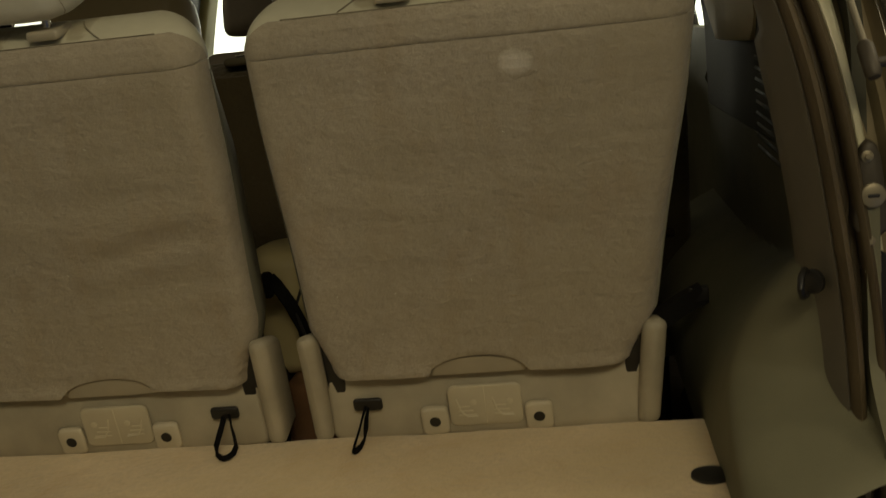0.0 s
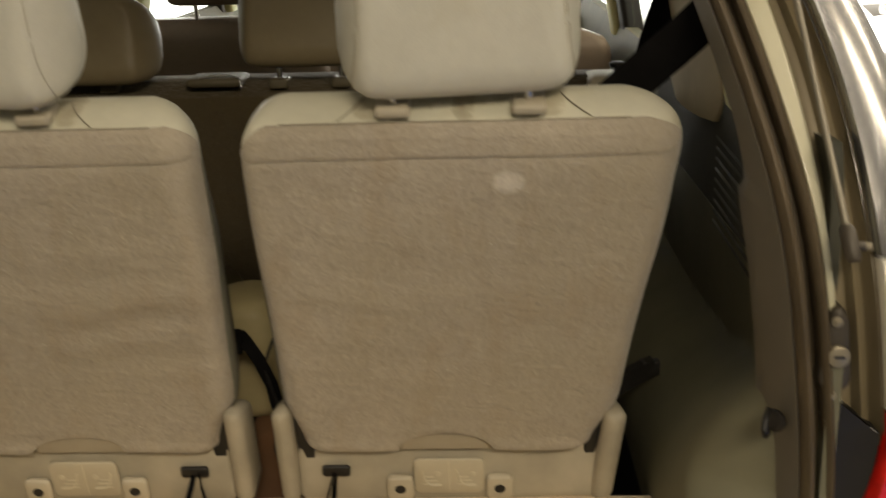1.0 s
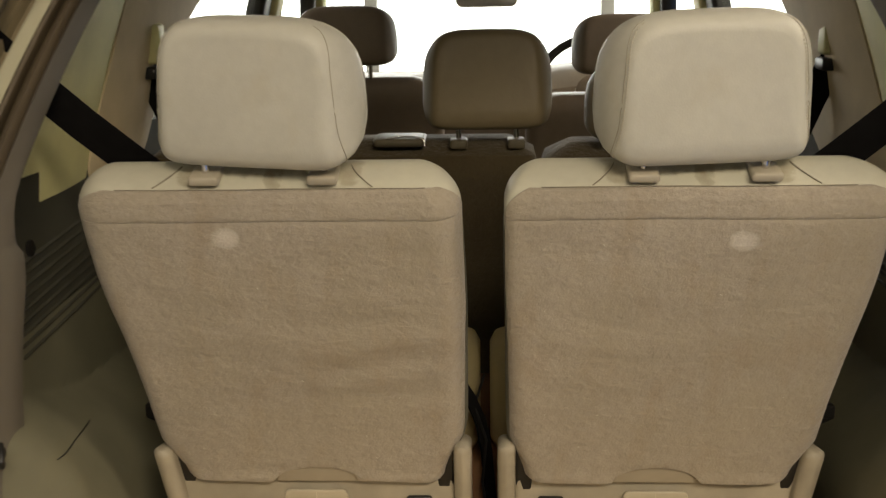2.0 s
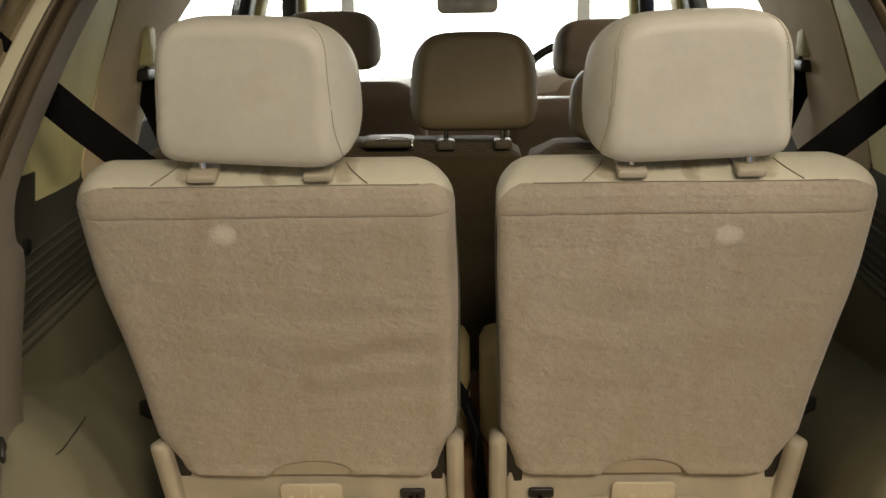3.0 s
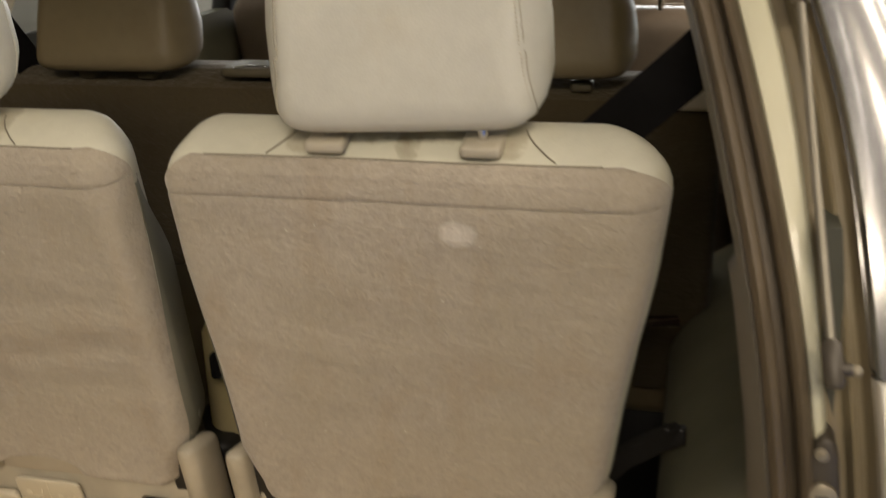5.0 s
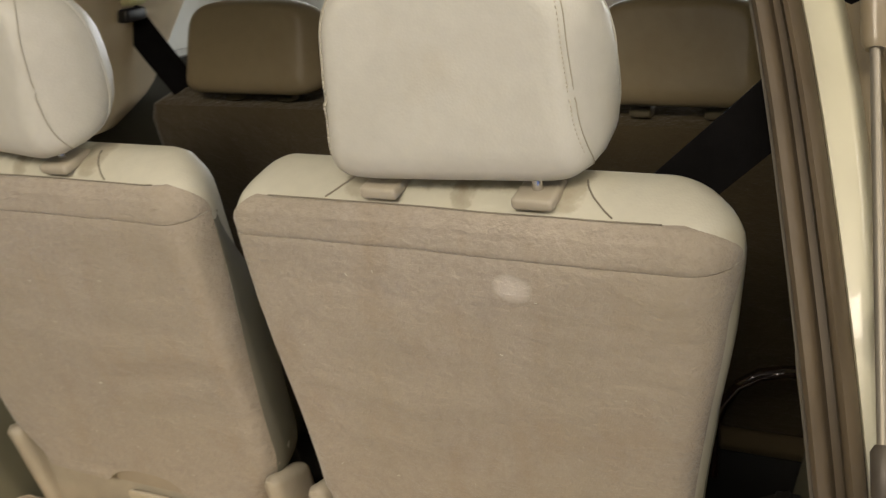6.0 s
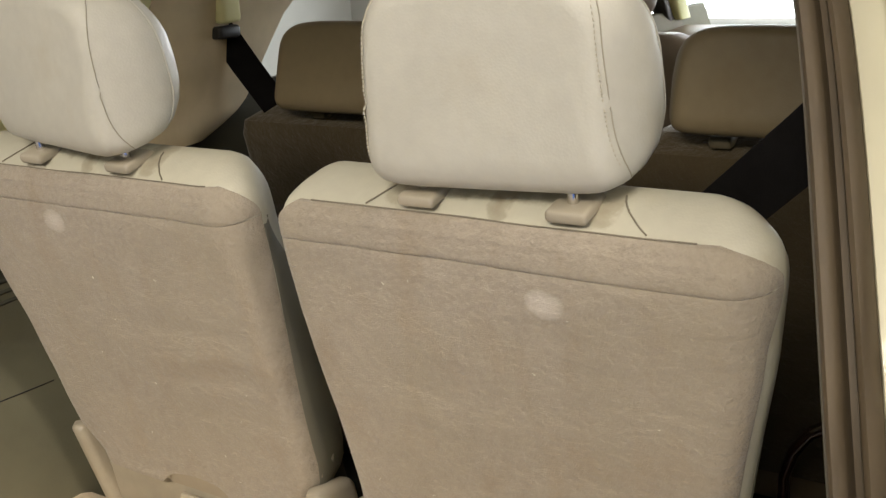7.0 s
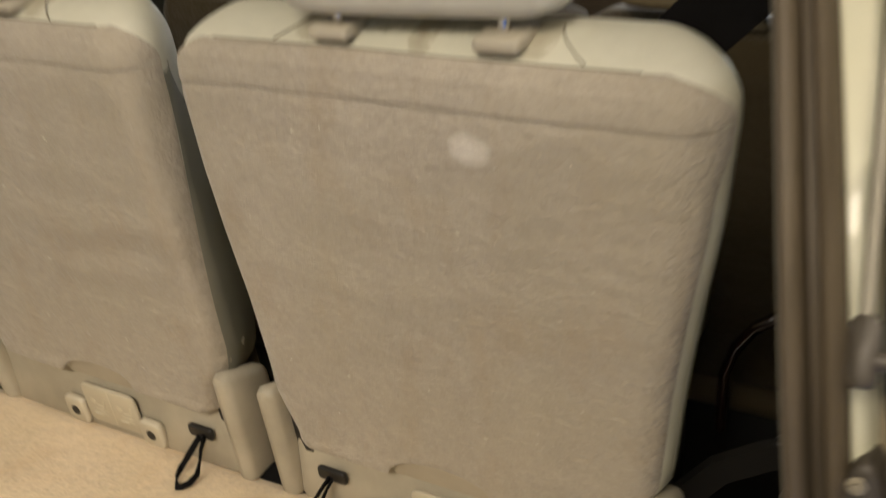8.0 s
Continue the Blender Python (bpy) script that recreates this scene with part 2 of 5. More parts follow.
M_TYRE = plain("tyre_rubber", (0.02, 0.02, 0.02), 0.8, bumps=0.2)


# ---- mesh helpers ----
def mesh_object(name, bm, material, smooth=True):
    bmesh.ops.remove_doubles(bm, verts=bm.verts, dist=1e-5)
    bmesh.ops.recalc_face_normals(bm, faces=bm.faces)
    me = bpy.data.meshes.new(name)
    bm.to_mesh(me)
    bm.free()
    me.materials.append(material)
    if smooth:
        me.shade_smooth()
        me.set_sharp_from_angle(angle=radians(48))
    return new(name, me)


def part(name, bm, material, parent, label="", smooth=True):
    ob = mesh_object(name, bm, material, smooth)
    ob.parent = parent
    if label:
        tagged(ob, label)
    return ob


def thing(name, loc, label, category, group="", kind=""):
    ob = new(name)
    ob.empty_display_size = 0.1
    ob.matrix_basis = loc if isinstance(loc, Matrix) else Matrix.Translation(loc)
    return tagged(ob, label, category, group, kind)


def loft(bm, rings, closed=True, cap=True):
    vs = [[bm.verts.new(p) for p in ring] for ring in rings]
    n = len(vs[0])
    for a, b in zip(vs, vs[1:]):
        for i in range(n if closed else n - 1):
            j = (i + 1) % n
            bm.faces.new((a[i], a[j], b[j], b[i]))
    if cap and closed:
        bm.faces.new(vs[0])
        bm.faces.new(vs[-1])
    return vs


def rrect(x0, x1, y0, y1, r, seg=5):
    """Points of a rounded rectangle in two coordinates."""
    r = min(r, (x1 - x0) / 2 - 1e-5, (y1 - y0) / 2 - 1e-5)
    pts = []
    for cx, cy, a0 in ((x1 - r, y1 - r, 0), (x0 + r, y1 - r, 90), (x0 + r, y0 + r, 180), (x1 - r, y0 + r, 270)):
        for k in range(seg + 1):
            a = radians(a0 + 90 * k / seg)
            pts.append((cx + r * math.cos(a), cy + r * math.sin(a)))
    return pts


def slab(bm, x0, x1, y0, y1, z0, z1, r=0.01, edge=0.004):
    """Upright block: rounded outline in x and z, softened front and back edges, thick along y."""
    rings = []
    for y, inset in ((y0, edge), (y0 + edge * 0.3, edge * 0.3), (y0 + edge, 0), (y1 - edge, 0), (y1 - edge * 0.3, edge * 0.3), (y1, edge)):
        rings.append([(a, y, b) for a, b in rrect(x0 + inset, x1 - inset, z0 + inset, z1 - inset, r)])
    loft(bm, rings)


def block(bm, x0, x1, y0, y1, z0, z1, r=0.01, edge=0.004):
    """Lying block: rounded outline in x and y, softened top and bottom edges."""
    rings = []
    for z, inset in ((z0, edge), (z0 + edge * 0.3, edge * 0.3), (z0 + edge, 0), (z1 - edge, 0), (z1 - edge * 0.3, edge * 0.3), (z1, edge)):
        rings.append([(a, b, z) for a, b in rrect(x0 + inset, x1 - inset, y0 + inset, y1 - inset, r)])
    loft(bm, rings)


def tube(bm, pts, r, seg=10, flat=1.0, cap=True):
    """A bar of round or flattened section along a line of points; r: radius or radii."""
    pts = [Vector(p) for p in pts]
    rings = []
    side = None
    for i, p in enumerate(pts):
        d = (pts[min(i + 1, len(pts) - 1)] - pts[max(i - 1, 0)]).normalized()
        if side is None:
            side = d.cross(Vector((0, 0, 1)) if abs(d.z) < 0.9 else Vector((1, 0, 0))).normalized()
        side = (side - d * side.dot(d)).normalized()
        up = d.cross(side)
        rr = r[i] if isinstance(r, (list, tuple)) else r
        rings.append([p + side * rr * math.cos(2 * math.pi * k / seg) + up * rr * flat * math.sin(2 * math.pi * k / seg) for k in range(seg)])
    loft(bm, rings, cap=cap)


def ribbon(bm, pts, width_dir, w, thick=0.0016):
    """A belt: a thin band of width w along points."""
    pts = [Vector(p) for p in pts]
    wd = Vector(width_dir).normalized()
    rings = []
    for i, p in enumerate(pts):
        d = (pts[min(i + 1, len(pts) - 1)] - pts[max(i - 1, 0)]).normalized()
        s = (wd - d * wd.dot(d)).normalized()
        n = d.cross(s).normalized() * thick / 2
        s = s * w / 2
        rings.append([p - s - n, p + s - n, p + s + n, p - s + n])
    loft(bm, rings)


def disc(bm, centre, axis, r, depth, seg=20, bevel=0.15):
    """A short round boss along an axis."""
    c, ax = Vector(centre), Vector(axis).normalized()
    s = ax.cross(Vector((0, 0, 1)) if abs(ax.z) < 0.9 else Vector((1, 0, 0))).normalized()
    u = ax.cross(s)
    rings = []
    for d, k in ((0, 1), (depth * (1 - bevel), 1), (depth, 1 - bevel)):
        rings.append([c + ax * d + (s * math.cos(2 * math.pi * i / seg) + u * math.sin(2 * math.pi * i / seg)) * r * k for i in range(seg)])
    loft(bm, rings)


def frange(a, b, n):
    return [a + (b - a) * i / n for i in range(n + 1)]


def curve_at(table, v):
    """Straight-line reading of a small table of pairs."""
    if v <= table[0][0]:
        return table[0][1]
    for (a, p), (b, q) in zip(table, table[1:]):
        if v <= b:
            return p + (q - p) * (v - a) / (b - a)
    return table[-1][1]


def smooth01(v):
    v = max(0.0, min(1.0, v))
    return v * v * (3 - 2 * v)


def transform(bm, m):
    bmesh.ops.transform(bm, matrix=m, verts=bm.verts)


# ---- the rear opening: pillar trim, rubber seal, painted flange, gutter, outer corner ----
SEAL_X = [(-0.35, 0.575), (0.0, 0.590), (0.19, 0.585), (0.33, 0.567), (0.44, 0.551), (0.56, 0.520), (0.65, 0.493), (0.75, 0.455), (0.83, 0.405), (0.90, 0.33), (0.94, 0.20)]
SEAL_Y = [(-0.35, -0.225), (0.36, -0.228), (0.44, -0.215), (0.56, -0.145), (0.65, -0.08), (0.75, -0.01), (0.83, 0.04), (0.90, 0.075), (0.94, 0.09)]
SEAL_OUT = 0.008


SOFT = [(0.011 * i, 10.0 - abs(i)) for i in range(-9, 10)]


def soft_at(table, z):
    return sum(w * curve_at(table, z + d) for d, w in SOFT) / 100.0


def sweep_edge(profile, z0, z1, sx, step=0.02):
    """Lofts a cross-section, a list of (outward, forward) offsets that may depend on height, along the rear opening."""
    n = max(2, int((z1 - z0) / step))
    rings = []
    for i in range(n + 1):
        z = z0 + (z1 - z0) * i / n
        wide = 0.014 * smooth01((z - 0.35) / 0.2) if sx < 0 else 0.0
        rings.append([(sx * (soft_at(SEAL_X, z) + dx + wide), soft_at(SEAL_Y, z) + dy, z) for dx, dy in profile(z)])
    return rings


body = thing("car_body", (0, 0, GROUND), "pearl white off-road estate car with its tailgate open", "car")
BODY_INV = Matrix.Translation((0, 0, -GROUND))


def lens_in(z):
    """How far the lamp lens reaches inwards below its upper edge."""
    return 0.030 * smooth01((0.225 - z) / 0.15)


def on_body(name, bm, material, label="", smooth=True, parent=None):
    transform(bm, BODY_INV)
    return part(name, bm, material, parent or body, label, smooth)


for sx in (1, -1):
    bm = bmesh.new()
    loft(bm, sweep_edge(lambda z: [(1.2 * a - 0.0056 + SEAL_OUT, b) for a, b in [(0.0, 0.012), (0.0003, 0.0), (0.0022, -0.0095), (0.0050, -0.0135), (0.0085, -0.0115), (0.0108, -0.004), (0.0105, 0.016),
                                   (0.0190, 0.016), (0.0170, -0.001), (0.0196, -0.0105), (0.0226, -0.0125), (0.0258, -0.0085), (0.028, 0.0), (0.028, 0.012)]], -0.34, 0.93, sx))
    on_body("door_seal", bm, M_SEAL, "brown rubber tailgate seal with two lips")

    def flange(z):
        g = 0.014 * smooth01((z - 0.38) / 0.25)
        return [(0.034, 0.020), (0.0355, 0.004), (0.0375, 0.001), (0.041 + g, 0.001), (0.0438 + g, 0.003), (0.046 + g, 0.010), (0.0475 + g, 0.022), (0.0475 + g, 0.045), (0.034, 0.045)]
    bm = bmesh.new()
    loft(bm, sweep_edge(flange, -0.34, 0.93, sx))
    on_body("flange", bm, M_FLANGE)

    def gutter(z):
        g = 0.012 * smooth01((z - 0.40) / 0.2)
        return [(0.046 + 1.15 * g, 0.022), (0.053 + g, 0.026), (0.0595 + g, 0.024), (0.0625 + g, 0.013), (0.0645 + g, 0.009), (0.0665 + g, 0.010), (0.068 + g, 0.016),
                (0.0735 + g, 0.017), (0.0770 + g, 0.012), (0.0808 + g, -0.008), (0.0808 + g, 0.05), (0.046 + 1.15 * g, 0.05)]
    bm = bmesh.new()
    loft(bm, sweep_edge(gutter, -0.34, 0.93, sx))
    on_body("gutter", bm, M_GUTTER, "rain gutter in inner paint darkened for shade")

    def outer(z, bulge=0.0, inward=0.0):
        g = 0.012 * smooth01((z - 0.40) / 0.2)
        base = 0.0808 + g - inward
        t = 1.0 - 0.35 * smooth01((z - 0.42) / 0.35)
        pts = [(base, 0.02), (base, -0.016), (base + 0.003, -0.022)]
        for k in range(1, 17):
            a = radians(90 * k / 16)
            pts.append((base + 0.003 + (0.075 * t + bulge) * math.sin(a), -0.022 + 0.075 * (1 - math.cos(a))))
        pts += [(base + 0.085 * t + bulge, 0.12), (base + 0.092 * t + bulge, 0.25), (base + 0.098 * t + bulge, 0.45)]
        return pts + [(x - 0.012, max(y, -0.008) + 0.004) for x, y in reversed(pts[3:])] + [(base + 0.012, 0.02)]
    bm = bmesh.new()
    loft(bm, sweep_edge(outer, 0.403, 0.93, sx, 0.01))
    on_body("corner_glass", bm, M_CORNER, "smoked wraparound corner glass with bright reflections")
    bm = bmesh.new()
    loft(bm, sweep_edge(lambda z: outer(z, 0.006 * smooth01((0.40 - z) / 0.05)), 0.248, 0.399, sx, 0.012))
    on_body("quarter_panel", bm, M_PAINT, "glossy pearl white rear quarter panel")
    bm = bmesh.new()
    loft(bm, sweep_edge(lambda z: outer(z, 0.010, lens_in(z)), 0.02, 0.244, sx))
    lamp = on_body("tail_lamp", bm, M_RED, "red ribbed tail lamp lens")
    for k in range(11):
        zz = 0.033 + 0.02 * k
        bm = bmesh.new()
        rings = []
        for z in (zz, zz + 0.003):
            rings.append([(sx * (soft_at(SEAL_X, z) + dx + 0.0012), soft_at(SEAL_Y, z) + dy - 0.0015, z) for dx, dy in outer(z, 0.010, lens_in(z))[2:19]])
        loft(bm, rings, closed=False)
        on_body("lens_rib", bm, M_RED, parent=lamp)
    bm = bmesh.new()
    loft(bm, sweep_edge(lambda z: [(0.030, -0.003), (0.070 - lens_in(z), -0.006), (0.0755 - lens_in(z), -0.009), (0.0755 - lens_in(z), 0.02), (0.030, 0.02)], -0.10, 0.262, sx))
    for v in bm.verts:
        if v.co.z > 0.20:
            v.co.z = min(v.co.z, 0.262 - 0.9 * max(0.0, abs(v.co.x) - soft_at(SEAL_X, v.co.z) - 0.032))
    on_body("lamp_housing", bm, M_BLACK, "black plastic lamp recess")
    # gas strut that holds the tailgate
    bm = bmesh.new()
    a, b = Vector((sx * 0.603, -0.25, 0.43)), Vector((sx * 0.567, -0.085, 0.70))
    strut_dir = (b - a).normalized()
    tube(bm, [a, a + strut_dir * 0.265], 0.0033, 12)
    strut = on_body("gas_strut", bm, M_STRUT, "steel rod of the tailgate gas strut")
    bm = bmesh.new()
    tube(bm, [a + strut_dir * 0.255, a + strut_dir * 0.260, a + strut_dir * 0.46], [0.006, 0.0085, 0.0085], 12)
    on_body("cylinder", bm, M_GUTTER, parent=strut)
    bm = bmesh.new()
    tube(bm, [a - strut_dir * 0.028, a - strut_dir * 0.024, a + strut_dir * 0.002, a + strut_dir * 0.006], [0.005, 0.0072, 0.0072, 0.0045], 12)
    disc(bm, a - strut_dir * 0.014 + Vector((sx * 0.005, 0, 0)), (sx, 0, 0), 0.0045, 0.008, 10)
    on_body("end_socket", bm, M_BRACKET, parent=strut)
    bm = bmesh.new()
    disc(bm, a - strut_dir * 0.014 + Vector((sx * 0.013, 0, 0)), (sx, -0.6, 0), 0.004, 0.005, 10)
    on_body("ball_stud", bm, M_BUFFER, parent=strut)
    # striker bracket with its round slotted buffer
    bm = bmesh.new()
    slab(bm, 0.594, 0.626, -0.2345, -0.205, 0.264, 0.350, 0.015, 0.004)
    for v in bm.verts:
        v.co.x = 0.608 + (v.co.x - 0.608) * (1 - 0.45 * smooth01((v.co.z - 0.312) / 0.03))
    transform(bm, Matrix.Diagonal((sx, 1, 1, 1)))
    bracket = on_body("striker_plate", bm, M_BRACKET, "dark steel striker bracket")
    bm = bmesh.new()
    disc(bm, (sx * 0.610, -0.233, 0.303), (0, -1, 0), 0.0105, 0.007, 24)
    on_body("buffer", bm, M_BUFFER, "pale round slotted buffer", parent=bracket)
    bm = bmesh.new()
    slab(bm, 0.605, 0.615, -0.2408, -0.239, 0.3015, 0.3045, 0.001, 0.0005)
    transform(bm, Matrix.Diagonal((sx, 1, 1, 1)))
    on_body("slot", bm, M_BLACK, parent=bracket)
    for zz in (0.337, 0.262):
        bm = bmesh.new()
        disc(bm, (sx * 0.6065, -0.2335, zz), (0, -1, 0), 0.0052, 0.003, 12)
        disc(bm, (sx * 0.6065, -0.2365, zz), (0, -1, 0), 0.003, 0.003, 6)
        on_body("bolt", bm, M_BUFFER, parent=bracket)
    bm = bmesh.new()
    slab(bm, 0.603, 0.617, -0.234, -0.215, 0.232, 0.252, 0.002, 0.001)
    transform(bm, Matrix.Diagonal((sx, 1, 1, 1)))
    on_body("tag", bm, M_BUFFER, parent=bracket)

bm = bmesh.new()
rings = []
for t in frange(0.0, 1.0, 14):
    y, z = 0.06 - 1.0 * t, 0.97 + 0.34 * t + 0.05 * math.sin(math.pi * t)
    w = 0.52 + 0.10 * t
    rings.append([(a, y, z + b) for a, b in rrect(-w, w, -0.02, 0.03, 0.015, 3)])
loft(bm, rings)
on_body("tailgate", bm, M_PAINT, "open upper tailgate held over the load bay")

for sx in (1, -1):
    bm = bmesh.new()
    rings = []
    for y in frange(0.20, 3.05, 14):
        rings.append([(sx * a, y, b) for a, b in ((0.665, -0.46), (0.70, -0.45), (0.728, -0.30), (0.732, -0.02), (0.724, 0.20), (0.705, 0.37), (0.69, 0.40), (0.665, 0.40))])
    loft(bm, rings)
    on_body("side_shell", bm, M_PAINT)
    bm = bmesh.new()
    loft(bm, sweep_edge(lambda z: [(0.05, 0.02), (0.085, -0.018), (0.12, -0.01), (0.155, 0.06), (0.165, 0.43), (0.10, 0.43)], -0.46, 0.016, sx))
    on_body("bumper_corner", bm, M_PAINT)
    for y in (0.30, 2.75):
        bm = bmesh.new()
        disc(bm, (sx * 0.50, y, GROUND + 0.37), (sx, 0, 0), 0.37, 0.22, 32, 0.10)
        tyre = on_body("wheel", bm, M_TYRE)
        bm = bmesh.new()
        disc(bm, (sx * 0.705, y, GROUND + 0.37), (sx, 0, 0), 0.23, 0.02, 24, 0.2)
        on_body("rim", bm, M_CHROME, parent=tyre)
bm = bmesh.new()
block(bm, -0.66, 0.66, -0.22, 3.3, -0.50, -0.41, 0.05, 0.02)
on_body("underbody", bm, M_BLACK)

# roof skin over the headliner, bonnet ahead of the windscreen
bm = bmesh.new()
rows = [[(x, y, 0.995 - 0.28 * abs(x) ** 3 - 0.02 * (1 - smooth01((y - 0.05) / 0.4)) - 0.03 * smooth01((y - 1.9) / 0.35)) for x in frange(-0.57, 0.57, 24)] for y in frange(0.06, 2.26, 20)]
rows2 = [[(x, y, z + 0.014) for x, y, z in r] for r in rows]
loft(bm, rows, closed=False)
loft(bm, rows2, closed=False)
for a, b in ((rows[0], rows2[0]), (rows[-1], rows2[-1])):
    loft(bm, [a, b], closed=False)
for k in (0, -1):
    loft(bm, [[r[k] for r in rows], [r[k] for r in rows2]], closed=False)
on_body("roof", bm, M_PAINT, "pearl white roof skin")
bm = bmesh.new()
rings = []
for y, top, w in ((2.80, 0.27, 0.70), (3.0, 0.27, 0.70), (3.3, 0.24, 0.69), (3.5, 0.19, 0.66), (3.6, 0.08, 0.62), (3.62, -0.05, 0.60)):
    rings.append([(a, y, b) for a, b in rrect(-w, w, -0.42, top, 0.07, 5)])
loft(bm, rings)
on_body("bonnet", bm, M_PAINT, "pearl white bonnet and nose")

# ---- setting: load floor, footwell floor, side walls, headliner ----
floor = tagged(new("floor"), "tan carpeted load floor behind the third-row seats", "floor", kind="structure")
bm = bmesh.new()
nx, ny = 60, 26
rows = []
for j in range(ny + 1):
    y = -0.42 + (0.012 + 0.42) * j / ny
    row = []
    for i in range(nx + 1):
        x = -0.56 + 1.12 * i / nx
        zz = 0.0016 * noise.noise((x * 9, y * 9, 0)) + 0.0012 * noise.noise((x * 31, y * 31, 3)) + 0.013 - (0.006 if j == ny else 0)
        row.append((x, y, zz))
    rows.append(row)
loft(bm, rows, closed=False)
part("carpet", bm, M_CARPET, floor)
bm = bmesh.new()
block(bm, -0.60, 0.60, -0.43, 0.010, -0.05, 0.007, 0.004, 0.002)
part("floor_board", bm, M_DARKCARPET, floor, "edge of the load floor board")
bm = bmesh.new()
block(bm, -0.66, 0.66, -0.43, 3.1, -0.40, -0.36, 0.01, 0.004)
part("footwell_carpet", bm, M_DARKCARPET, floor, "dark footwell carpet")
bm = bmesh.new()
block(bm, -0.052, 0.052, 0.11, 0.50, -0.36, 0.045, 0.02, 0.015)
part("tunnel_carpet", bm, M_REDCARPET, floor, "red-brown carpet between the seat bases")
bm = bmesh.new()
disc(bm, (0.468, -0.160, 0.012), (0, 0, 1), 0.020, 0.006, 20, 0.3)
part("tie_down", bm, M_BLACK, floor, "black recessed tie-down cap")


def wall_x(y, z):
    """Half width of the cabin's lower side lining: a rounded wheel-arch swelling low down, a recessed panel above it."""
    h = curve_at([(-0.2, 0.29), (-0.13, 0.26), (-0.05, 0.225), (0.05, 0.19), (0.15, 0.165), (0.3, 0.15), (0.45, 0.14)], y)
    q = max(0.0, min(1.0, max(z, 0.0) / h))
    back = 1 - (1 - max(0.0, min(1.0, (y + 0.46 - 0.26 * smooth01(z / 0.13)) / 0.11))) ** 2.2
    return 0.604 - 0.02 * smooth01((z - 0.42) / 0.2) - 0.124 * back * (1 - q ** 2.0) ** 0.8


def ring_wall(bm, ys, zs, sx, fx, out=0.012):
    rows = [[(sx * fx(y, z), y, z) for z in zs] for y in ys]
    loft(bm, rows, closed=False)
    rows = [[(sx * (fx(y, z) + out), y, z) for z in zs] for y in ys]
    loft(bm, rows, closed=False)
    for edge_ys in (ys[0], ys[-1]):
        loft(bm, [[(sx * fx(edge_ys, z), edge_ys, z) for z in zs], [(sx * (fx(edge_ys, z) + out), edge_ys, z) for z in zs]], closed=False)
    for ze in (zs[0], zs[-1]):
        loft(bm, [[(sx * fx(y, ze), y, ze) for y in ys], [(sx * (fx(y, ze) + out), y, ze) for y in ys]], closed=False)


